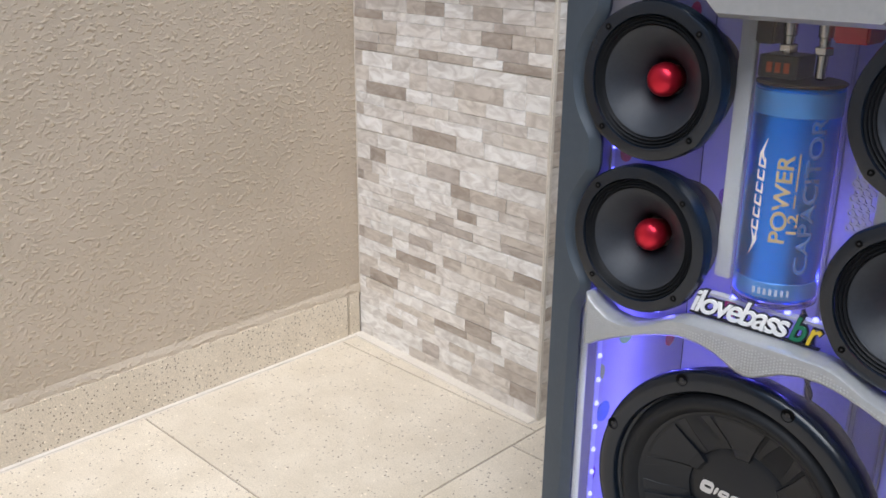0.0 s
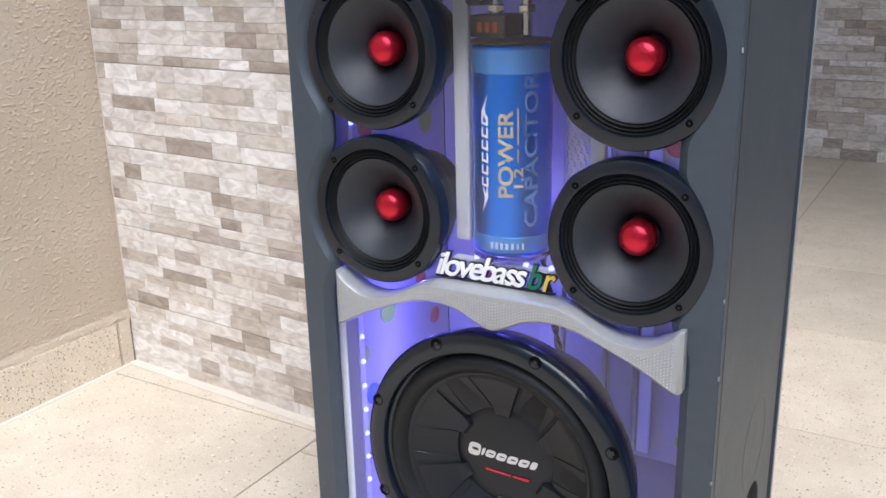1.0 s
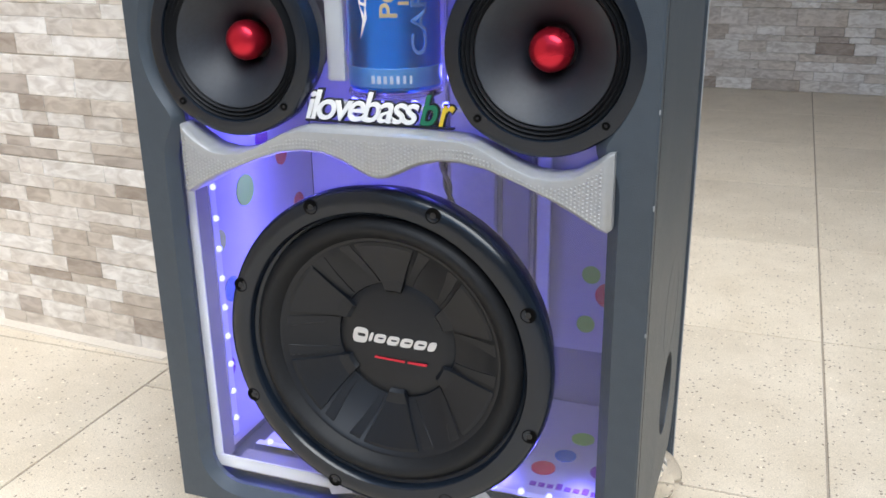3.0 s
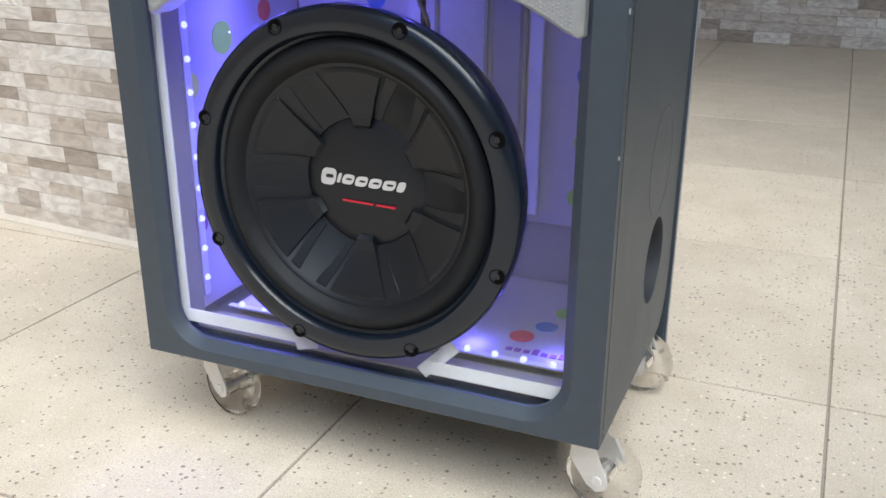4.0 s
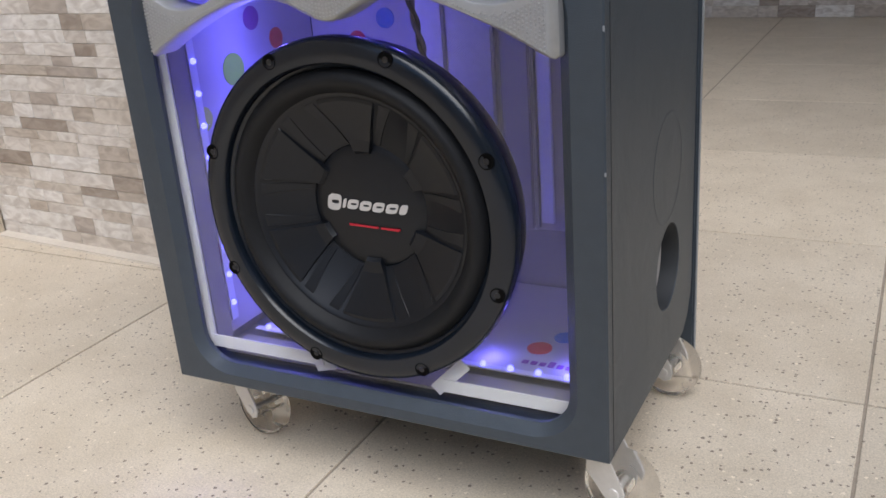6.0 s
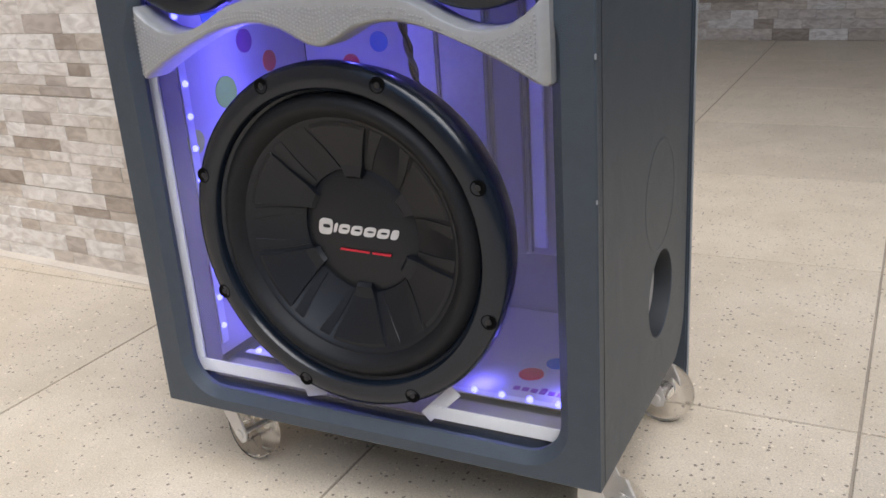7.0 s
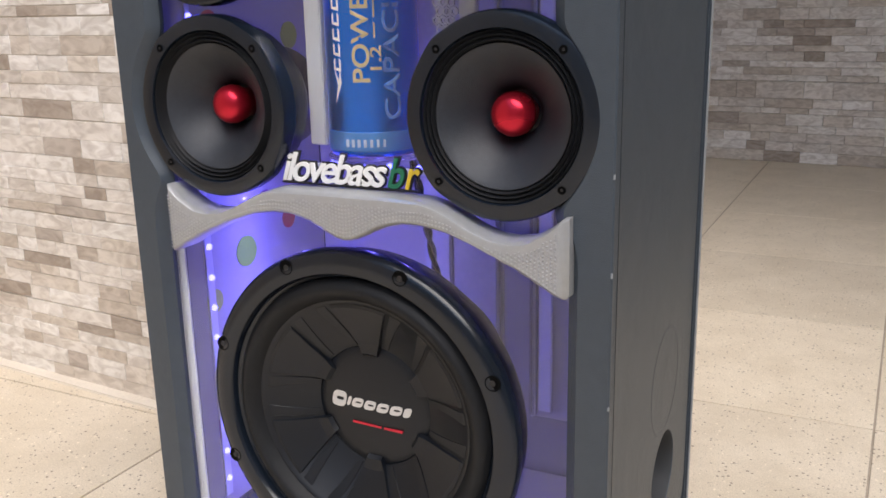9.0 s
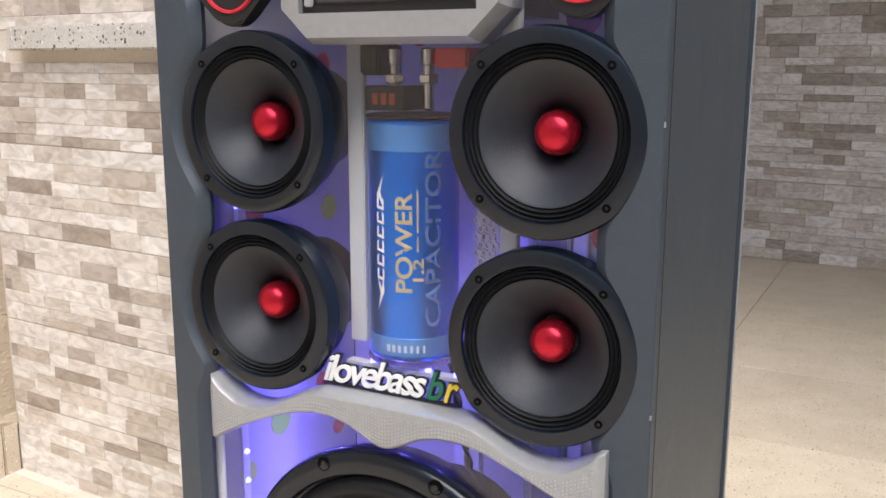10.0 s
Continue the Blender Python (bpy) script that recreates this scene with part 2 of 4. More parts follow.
JOINT = mat("brown_grey_joint", (0.36, 0.305, 0.245), 0.9, var=0.2, bump=0.3)
TERRAZZO = speckled_mat("cream_terrazzo", (0.69, 0.61, 0.495), (0.26, 0.21, 0.16), 150, 0.66, 0.30)
GRANITE = speckled_mat("white_granite", (0.62, 0.60, 0.57), (0.09, 0.09, 0.09), 150, 0.6, 0.46, False)
STUCCO = stucco_mat()
PLASTER = mat("pale_plaster", (0.62, 0.56, 0.48), 0.9, var=0.08, scale=4, bump=0.3, bscale=80)


# ---- shared builders ----
def part(name, bm, material, parent=None, label="", smooth=False):
    """One mesh object out of a bmesh, under a thing or a part."""
    me = bpy.data.meshes.new(name)
    bmesh.ops.recalc_face_normals(bm, faces=bm.faces)
    bm.to_mesh(me)
    bm.free()
    me.materials.append(material)
    if smooth:
        for p in me.polygons:
            p.use_smooth = True
        me.set_sharp_from_angle(angle=radians(40))
    ob = new(name, me)
    ob.parent = parent
    if label:
        tagged(ob, label)
    return ob


def box(x0, x1, y0, y1, z0, z1, bev=0.0, bm=None):
    bm = bm or bmesh.new()
    r = bmesh.ops.create_cube(bm, size=1, matrix=Matrix.Translation(((x0 + x1) / 2, (y0 + y1) / 2, (z0 + z1) / 2)) @ Matrix.Diagonal((x1 - x0, y1 - y0, z1 - z0, 1)))
    if bev:
        es = list({e for v in r["verts"] for e in v.link_edges})
        bmesh.ops.bevel(bm, geom=es, offset=bev, segments=2, affect="EDGES")
    return bm


def lathe(profile, c, y0, seg=64, bm=None):
    """Turns (radius, forward) pairs round an axis that points to -y, through c = (x, z)."""
    bm = bm or bmesh.new()
    rings = []
    for r, d in profile:
        if r < 1e-6:
            rings.append([bm.verts.new((c[0], y0 - d, c[1]))])
        else:
            rings.append([bm.verts.new((c[0] + r * math.sin(2 * math.pi * i / seg), y0 - d, c[1] + r * math.cos(2 * math.pi * i / seg))) for i in range(seg)])
    for a, b in zip(rings, rings[1:]):
        for i in range(seg):
            j = (i + 1) % seg
            q = [a[i % len(a)], a[j % len(a)], b[j % len(b)], b[i % len(b)]]
            q = list(dict.fromkeys(q))
            if len(q) > 2:
                bm.faces.new(q)
    return bm


def upright(r, c, z0, z1, seg=40, bev=0.002, bm=None):
    """A standing cylinder round c = (x, y)."""
    bm = bm or bmesh.new()
    rings = []
    for rr, z in ((0, z0), (r - bev, z0), (r, z0 + bev), (r, z1 - bev), (r - bev, z1), (0, z1)):
        rings.append([bm.verts.new((c[0] + rr * math.cos(2 * math.pi * i / seg), c[1] + rr * math.sin(2 * math.pi * i / seg), z)) for i in range(seg)] if rr else [bm.verts.new((c[0], c[1], z))])
    for a, b in zip(rings, rings[1:]):
        for i in range(seg):
            j = (i + 1) % seg
            q = list(dict.fromkeys([a[i % len(a)], a[j % len(a)], b[j % len(b)], b[i % len(b)]]))
            if len(q) > 2:
                bm.faces.new(q)
    return bm


def prism(outline, y0, y1, bev=0.0, bm=None):
    """An outline of (x, z) pairs, extruded from y0 (front) to y1."""
    bm = bm or bmesh.new()
    a = [bm.verts.new((x, y0, z)) for x, z in outline]
    b = [bm.verts.new((x, y1, z)) for x, z in outline]
    front = bm.faces.new(a)
    bm.faces.new(b[::-1])
    for i in range(len(a)):
        j = (i + 1) % len(a)
        bm.faces.new((a[i], b[i], b[j], a[j]))
    if bev:
        bmesh.ops.bevel(bm, geom=list(front.edges), offset=bev, segments=3, affect="EDGES")
    return bm


def plate(outer, holes, put, depth):
    """A flat plate with holes in it; put(u, v, w) gives the place, w runs from 0 to depth."""
    bm = bmesh.new()
    for w in (0, depth):
        es = []
        for loop in (outer, *holes):
            vs = [bm.verts.new(put(u, v, w)) for u, v in loop]
            es += [bm.edges.new((vs[i], vs[(i + 1) % len(vs)])) for i in range(len(vs))]
        bmesh.ops.triangle_fill(bm, use_beauty=True, use_dissolve=False, edges=es)
    for loop in (outer, *holes):
        n = len(loop)
        a, b = [bm.verts.new(put(u, v, 0)) for u, v in loop], [bm.verts.new(put(u, v, depth)) for u, v in loop]
        for i in range(n):
            bm.faces.new((a[i], a[(i + 1) % n], b[(i + 1) % n], b[i]))
    bmesh.ops.remove_doubles(bm, verts=bm.verts, dist=1e-5)
    return bm


def letters(text, height, shear=0.0, fat=0.0, thick=0.0006, spacing=1.0):
    """The mesh of a line of built-in lettering, its cap height given, from x = 0."""
    cu = bpy.data.curves.new("letters", "FONT")
    cu.body, cu.size, cu.shear, cu.offset, cu.extrude, cu.space_character = text, height / 0.7, shear, fat, thick, spacing
    ob = bpy.data.objects.new("letters", cu)
    me = bpy.data.meshes.new_from_object(ob)
    bm = bmesh.new()
    bm.from_mesh(me)
    bpy.data.objects.remove(ob)
    bpy.data.curves.remove(cu)
    bpy.data.meshes.remove(me)
    return bm


def lay(bm, fn):
    for v in bm.verts:
        v.co = fn(*v.co)
    return bm


# ---- setting: floor, stucco wall, stone pier, far wall ----
FLOOR = 0.009
TURN = -3.8
floor = tagged(part("floor", box(-4.5, 5.5, -5, 4.5, -0.15, FLOOR - 0.0018), JOINT), "cream speckled terrazzo tiles with brown joints, laid outdoors", "floor", kind="structure")

stucco = new("wall_stucco")
stucco.matrix_world = pose(-0.820, 0.432, FLOOR, 0, 0, 0)
tagged(stucco, "tan rough sprayed stucco garden wall above a tile skirting", "wall", kind="structure")
part("plaster_face", box(-0.2, -0.004, -4.6, 0.3, 0.092, 2.6), STUCCO, stucco)
rng = random.Random(5)
bm = bmesh.new()  # uneven lip of mortar over the skirting
n = 240
top = [[bm.verts.new((-0.004 + dx, -4.5 + 4.5 * i / n, z)) for i in range(n + 1)] for dx, z in ((0, 0.112), (0.003, 0.107), (0.0065, 0.100), (0.0055, 0.088), (0, 0.088))]
for row in top[1:4]:
    for v in row:
        v.co.x += rng.uniform(-0.0015, 0.0018)
        v.co.z += rng.uniform(-0.004, 0.004)
for a, b in zip(top, top[1:]):
    for i in range(n):
        bm.faces.new((a[i], a[i + 1], b[i + 1], b[i]))
part("mortar_lip", bm, STUCCO, stucco, "uneven tan mortar lip", True)
skirting = new("baseboard")
skirting.matrix_world = pose(-0.820, 0.428, FLOOR, 0, 0, 0)
tagged(skirting, "cream speckled tile skirting along the stucco wall", "skirting", kind="structure")
for k in range(4):
    part("tile", box(-0.02, 0.004, -0.035 - 1.1 * (k + 1) + 0.003, -0.035 - 1.1 * k, 0.0, 0.096, 0.002), TERRAZZO, skirting)
part("tile", box(-0.02, 0.003, -0.032, -0.001, 0.0, 0.096, 0.002), TERRAZZO, skirting)
part("grout_line", box(0.0, 0.014, -4.5, -0.002, -0.003, 0.0025, 0.002), GROUT, skirting, "pale grout bead")

STRIPS = {}


def strip_mesh(w, h):
    """A stone strip, w long and h high, chamfered, its back at y = 0."""
    key = (round(w, 4), round(h, 4))
    if key not in STRIPS:
        bm = bmesh.new()
        c = 0.0009
        lo = [bm.verts.new((x, 0, z)) for x, z in ((0, 0), (w, 0), (w, h), (0, h))]
        mid = [bm.verts.new((x, -0.009, z)) for x, z in ((0, 0), (w, 0), (w, h), (0, h))]
        hi = [bm.verts.new((x, -0.009 - c, z)) for x, z in ((c, c), (w - c, c), (w - c, h - c), (c, h - c))]
        bm.faces.new(hi)
        for a, b in ((lo, mid), (mid, hi)):
            for i in range(4):
                bm.faces.new((a[i], a[(i + 1) % 4], b[(i + 1) % 4], b[i]))
        bmesh.ops.recalc_face_normals(bm, faces=bm.faces)
        me = bpy.data.meshes.new("stone")
        bm.to_mesh(me)
        bm.free()
        me.materials.append(STONE)
        STRIPS[key] = me
    return STRIPS[key]


def courses(length, z0, z1, tile, heights, widths, rg):
    """Places of stone strips in courses: x, z, width, height."""
    z = z0
    while z < z1 - 0.002:
        rows, left = [], min(tile, z1 - z) - 0.0015
        while left > 0.001:
            h = rg.choice(heights)
            if left - h < heights[0]:
                h = left
            rows.append(h)
            left -= h
        for h in rows:
            x = 0.0
            first = rg.uniform(0.3, 1)
            while x < length - 0.001:
                w = round(rg.choice(widths) * first, 3)
                first = 1
                if length - x - w < widths[0] * 0.5:
                    w = length - x
                yield x, z, w, h
                x += w
            z += h
        z += 0.0015


pier = new("wall_stone_pier")
pier.matrix_world = pose(-0.818, 0.428, FLOOR, 0, 0, TURN)
tagged(pier, "pier clad in cream, grey and brown split-stone strips", "wall", kind="structure")
PIER_W = 0.508
part("core", box(-0.2, PIER_W - 0.0035, 0.0035, 1.1, 0, 2.6), GROUT, pier)
part("base_grout", box(0, PIER_W, -0.022, 0.004, -0.003, 0.003, 0.002), GROUT, pier, "pale grout bead")
part("corner_trim", box(PIER_W - 0.005, PIER_W + 0.002, 0.0, 0.010, 0, 2.6, 0.002), GROUT, pier, "pale corner trim")

far = new("wall_far")
far.matrix_world = pose(-2.0, 3.14, FLOOR, 0, 0, -3)
tagged(far, "far wall clad in beige and grey split-stone strips", "wall", kind="structure")
part("core", box(-1.0, 5.5, 0.003, 0.2, 0, 2.6), GROUT, far)
rg = random.Random(12)
verts, faces = [], []
for x, z, w, h in courses(5.2, 0, 2.2, 0.30, (0.022, 0.028, 0.034, 0.042), (0.07, 0.10, 0.13, 0.17), rg):
    y, c, k = -rg.uniform(0.001, 0.006), 0.002, len(verts)
    verts += [(x, 0.012, z), (x + w, 0.012, z), (x + w, 0.012, z + h), (x, 0.012, z + h), (x, y, z), (x + w, y, z), (x + w, y, z + h), (x, y, z + h)]
    verts += [(x + c, y - c, z + c), (x + w - c, y - c, z + c), (x + w - c, y - c, z + h - c), (x + c, y - c, z + h - c)]
    faces.append((k + 8, k + 9, k + 10, k + 11))
    for a in (0, 4):
        faces += [(k + a + i, k + a + (i + 1) % 4, k + a + 4 + (i + 1) % 4, k + a + 4 + i) for i in range(4)]
me = bpy.data.meshes.new("stone_courses")
me.from_pydata(verts, [], faces)
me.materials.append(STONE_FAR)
ob = new("stone_courses", me)
ob.parent = far
tagged(ob, kind="stuff")

tagged(part("wall_east", box(4.0, 4.2, -4.6, 4.2, 0, 2.6), PLASTER), "pale plastered yard wall", "wall", kind="structure")
tagged(part("wall_west", box(-3.2, -3.0, -4.6, 4.4, 0, 2.6), PLASTER), "pale plastered yard wall", "wall", kind="structure")
tagged(part("wall_south", box(-3.2, 4.2, -4.8, -4.6, 0, 2.6), PLASTER), "pale plastered yard wall", "wall", kind="structure")
# roof out of view, placed so that the far floor falls darker
tagged(part("ceiling", box(-3.0, 4.2, 0.85, 4.4, 2.25, 2.4), PLASTER), "unseen pale plastered roof added to shade the back of the yard", "ceiling", kind="structure")

# unseen slab, added to keep sun and sky off the right-hand floor
tagged(part("shade_roof_east", box(2.5, 4.2, -4.6, 1.0, 2.35, 2.5), PLASTER), "unseen pale plastered slab added to shade the side of the yard", "ceiling", kind="structure")

ledge = part("granite_ledge", box(0.112, PIER_W + 0.01, -0.030, 0.2, 0.750, 0.787, 0.003), GRANITE)
ledge.matrix_world = pose(-0.818, 0.428, FLOOR, 0, 0, TURN)
tagged(ledge, "white granite ledge with black flecks set into the stone pier", "ledge")

# ---- the loudspeaker tower ----
W, D, Z0, Z1 = 0.4435, 0.282, 0.09, 0.985
MX, MR = (0.0995, 0.3585), 0.0752
MZ = (0.692, 0.536)
WX, WZ = 0.2215, 0.2750
PANE = 0.0145  # front of the acrylic
tower = tagged(new("speaker_tower"), "tall slate-grey speaker tower on clear casters, lit violet behind acrylic", "loudspeaker")


def left_edge(z):
    """The opening's left edge: straight beside the woofer, scalloped round the small drivers."""
    x = 0.034 if z < 0.445 else 0.034 + 0.012 * min(1, (z - 0.445) / 0.02)
    for zc in (*MZ, 0.853):
        r = 0.0785
        if abs(z - zc) < r:
            x = min(x, MX[0] - math.sqrt(r * r - (z - zc) ** 2))
    return x


BOT, TOP, CR = 0.111, 0.945, 0.032
zs = [BOT + CR + (TOP - BOT - 2 * CR) * i / 150 for i in range(151)]
xs = [left_edge(z) for z in zs]
for _ in range(3):
    xs = [xs[0]] + [(a + 2 * b + c) / 4 for a, b, c in zip(xs, xs[1:], xs[2:])] + [xs[-1]]
side = list(zip(xs, zs))
low = [(xs[0] + CR - CR * math.cos(a), BOT + CR - CR * math.sin(a)) for a in [math.pi / 2 * (1 - i / 8) for i in range(8)]]
high = [(xs[-1] + CR - CR * math.cos(a), TOP - CR + CR * math.sin(a)) for a in [math.pi / 2 * (i + 1) / 8 for i in range(8)]]
half = low + side + high
inner = half + [(W - x, z) for x, z in half[::-1]]


def grown(loop, d):
    """The loop moved outwards by d along its smoothed normals."""
    n, res = len(loop), []
    for i in range(n):
        (ax, az), (bx, bz) = loop[i - 2], loop[(i + 2) % n]
        tx, tz = bx - ax, bz - az
        k = math.hypot(tx, tz) or 1
        x, z = loop[i][0] - tz / k * d, loop[i][1] + tx / k * d
        res.append((min(max(x, 0.007), W - 0.007), z))
    return res


outer_bevel = grown(inner, 0.009)
rim = [(0.0015, Z0 + 0.0015), (0.0015, Z1 - 0.0015), (W - 0.0015, Z1 - 0.0015), (W - 0.0015, Z0 + 0.0015)]
bm = bmesh.new()
es = []
loops = {}
for key, loop, y in (("rim", rim, 0.0), ("bevel", outer_bevel, 0.0), ("in", inner, 0.008), ("deep", inner, 0.0125), ("back", [(0.0, Z0), (0.0, Z1), (W, Z1), (W, Z0)], 0.0015), ("back2", [(0.0, Z0), (0.0, Z1), (W, Z1), (W, Z0)], 0.0125)):
    loops[key] = [bm.verts.new((x, y, z)) for x, z in loop]
for key in ("rim", "bevel"):
    vs = loops[key]
    es += [bm.edges.new((vs[i], vs[(i + 1) % len(vs)])) for i in range(len(vs))]
bmesh.ops.triangle_fill(bm, use_beauty=True, use_dissolve=False, edges=es)
for a, b in (("bevel", "in"), ("in", "deep"), ("rim", "back"), ("back", "back2")):
    va, vb = loops[a], loops[b]
    for i in range(len(va)):
        bm.faces.new((va[i], va[(i + 1) % len(va)], vb[(i + 1) % len(vb)], vb[i]))
part("front_frame", bm, VINYL, tower, "slate-grey vinyl frame with scalloped rounded opening", True)

ring = [(0.183 + 0.0415 * math.cos(a), 0.187 + 0.0410 * math.sin(a)) for a in [2 * math.pi * i / 48 for i in range(48)]]
sq = [(0.013, Z0), (D - 0.034, Z0), (D - 0.016, Z0 + 0.012), (D - 0.004, Z0 + 0.030), (D, Z0 + 0.050), (D, Z1), (0.013, Z1)]
side_r = part("side_panel", plate(sq, [ring], lambda u, v, w: (W - w, u, v), 0.016), VINYL, tower, smooth=True)
bm = bmesh.new()
tube = [[bm.verts.new((W - dx, 0.183 + r * math.cos(2 * math.pi * i / 48), 0.187 + r * 0.98 * math.sin(2 * math.pi * i / 48))) for i in range(48)] for r, dx in ((0.0413, 0.0008), (0.0395, 0.004), (0.0390, 0.036), (0.0005, 0.036))]
for a, b in zip(tube, tube[1:]):
    for i in range(48):
        bm.faces.new((a[i], a[(i + 1) % 48], b[(i + 1) % 48], b[i]))
# the shade inside the port is put into a grey darker than the vinyl
part("port_tube", bm, PORT, side_r, "round grey bass port", True)
bm = bmesh.new()
rings = [[bm.verts.new((W + dx, 0.178 + r * math.cos(2 * math.pi * i / 48), 0.282 + r * math.sin(2 * math.pi * i / 48))) for i in range(48)] for r, dx in ((0.0515, -0.0002), (0.0500, 0.0004), (0.0480, 0.0004), (0.0465, -0.0002))]
for a, b in zip(rings, rings[1:]):
    for i in range(48):
        bm.faces.new((a[i], a[(i + 1) % 48], b[(i + 1) % 48], b[i]))
part("filled_hole", bm, VINYL, side_r, "faint round ridge under the vinyl", True)
part("side_panel", box(0, 0.016, 0.013, D, Z0, Z1, 0.0015), VINYL, tower)
part("top_panel", box(0.0165, W - 0.0165, 0.0195, D, Z1 - 0.016, Z1), VINYL, tower)
part("bottom_panel", box(0.0165, W - 0.0165, 0.013, D, Z0, Z0 + 0.012), VINYL, tower)
back = part("back_panel", box(-0.002, W + 0.002, D + 0.007, D + 0.015, Z0 - 0.045, Z1 + 0.002, 0.002), VINYL, tower)
part("spacer", box(0.012, W - 0.008, D + 0.0005, D + 0.0065, Z0 + 0.004, Z1 - 0.004), BLACK, back)
part("edge_strip", box(W + 0.0021, W + 0.0031, D + 0.0085, D + 0.0135, Z0 - 0.043, Z1), EDGE, back, "pale worn edge strip")
rg = random.Random(3)
for z in (0.328, 0.428, 0.498, 0.70):
    part("chip", box(W - 0.0009, W + 0.0003, -0.0003, 0.0008, z, z + rg.uniform(0.002, 0.005)), EDGE, tower, "pale chip in the vinyl edge")
part("seam", box(W - 0.001, W + 0.0003, 0.0124, 0.0131, Z0, Z1), BLACK, tower)

def circle(x, z, r, n=40):
    return [(x + r * math.cos(2 * math.pi * k / n), z + r * math.sin(2 * math.pi * k / n)) for k in range(n)]


cuts = [circle(WX, WZ, 0.128, 64)] + [circle(x, z, 0.062) for x in MX for z in MZ]
pane = part("acrylic_front", plate([(0.0165, Z0 + 0.014), (W - 0.0165, Z0 + 0.014), (W - 0.0165, Z1 - 0.017), (0.0165, Z1 - 0.017)], cuts, lambda u, v, w: (u, PANE + w, v), 0.004), ACRYLIC, tower, "clear acrylic baffle")
pane.visible_shadow = False

# inner lining, dots, foam tape
IN_L, IN_B, IN_Z = 0.020, 0.270, 0.112
lining = part("back_lining", box(0.0215, W - 0.022, IN_B, IN_B + 0.003, 0.178, Z1 - 0.02), LINING, tower, "white paper lining with coloured dots")
lining_l = part("side_lining", box(0.0165, IN_L, 0.034, IN_B, IN_Z, Z1 - 0.02), LINING, tower, "white paper lining with coloured dots")
lining_r = part("side_lining", box(W - IN_L, W - 0.0165, 0.034, IN_B, IN_Z, Z1 - 0.02), LINING, tower)
lining_f = part("floor_lining", box(0.045, W - 0.022, 0.085, IN_B - 0.001, 0.1065, IN_Z), LINING, tower, "white printed sheet with coloured dots")
# grey left bare below the lining imitates the floor mirrored in the acrylic
part("rear_board", box(0.0215, W - 0.022, IN_B + 0.0045, IN_B + 0.012, 0.107, Z1 - 0.02), MDF, tower, "grey board whose bare foot stands in for a reflection")
DOTS = {"red": (0.62, 0.05, 0.06), "green": (0.28, 0.55, 0.06), "blue": (0.05, 0.16, 0.42), "purple": (0.20, 0.04, 0.24), "lime": (0.45, 0.55, 0.08), "orange": (0.75, 0.22, 0.05)}
DOT_MATS = {k: mat(k + "_dot", c, 0.6, var=0.08) for k, c in DOTS.items()}


def dot(parent, colour, put, r):
    bm = bmesh.new()
    a = [bm.verts.new(put(r * math.cos(t), r * math.sin(t), 0.0)) for t in [2 * math.pi * i / 24 for i in range(24)]]
    b = [bm.verts.new(put(r * math.cos(t), r * math.sin(t), 0.0008)) for t in [2 * math.pi * i / 24 for i in range(24)]]
    bm.faces.new(b)
    for i in range(24):
        bm.faces.new((a[i], a[(i + 1) % 24], b[(i + 1) % 24], b[i]))
    part("dot", bm, DOT_MATS[colour], parent)


for c, y, z, r in (("purple", 0.167, 0.418, 0.012), ("red", 0.204, 0.392, 0.011), ("green", 0.129, 0.373, 0.016), ("blue", 0.12, 0.45, 0.012), ("red", 0.235, 0.33, 0.011),
                   ("lime", 0.075, 0.335, 0.012), ("lime", 0.225, 0.586, 0.014), ("red", 0.10, 0.60, 0.014), ("purple", 0.18, 0.53, 0.012), ("red", 0.22, 0.74, 0.012),
                   ("orange", 0.24, 0.79, 0.012), ("blue", 0.09, 0.28, 0.013), ("red", 0.15, 0.25, 0.013), ("green", 0.20, 0.20, 0.014), ("purple", 0.07, 0.20, 0.012)):
    dot(lining_l, c, lambda u, v, w, y=y, z=z: (IN_L + w, y + u, z + v), r)
for c, x, z, r in (("red", 0.080, 0.378, 0.011), ("blue", 0.117, 0.402, 0.011), ("lime", 0.090, 0.33, 0.012), ("blue", 0.35, 0.336, 0.011), ("red", 0.368, 0.246, 0.014), ("green", 0.349, 0.268, 0.010),
                   ("blue", 0.376, 0.29, 0.012), ("green", 0.345, 0.21, 0.010), ("red", 0.385, 0.40, 0.012), ("orange", 0.36, 0.45, 0.012), ("red", 0.320, 0.572, 0.015), ("purple", 0.335, 0.62, 0.011),
                   ("purple", 0.291, 0.785, 0.018), ("lime", 0.331, 0.800, 0.014), ("green", 0.10, 0.62, 0.011), ("purple", 0.06, 0.52, 0.012), ("red", 0.11, 0.77, 0.012)):
    dot(lining, c, lambda u, v, w, x=x, z=z: (x + u, IN_B - w, z + v), r)
for c, x, y, r in (("red", 0.336, 0.130, 0.012), ("blue", 0.352, 0.158, 0.011), ("purple", 0.394, 0.140, 0.013), ("orange", 0.398, 0.165, 0.011), ("green", 0.362, 0.195, 0.012), ("red", 0.12, 0.15, 0.012), ("purple", 0.10, 0.12, 0.011)):
    dot(lining_f, c, lambda u, v, w, x=x, y=y: (x + u, y + v, IN_Z + w), r)
for x0 in (0.33, 0.094):  # unreadable printing along the sheet's front edge
    for k in range(8):
        h = 0.010 if k in (3, 6) else 0.0065
        part("print_bar", box(x0 + 0.0085 * k, x0 + 0.0085 * k + 0.006, 0.098, 0.098 + h, IN_Z, IN_Z + 0.0006), PURPLE, lining_f)

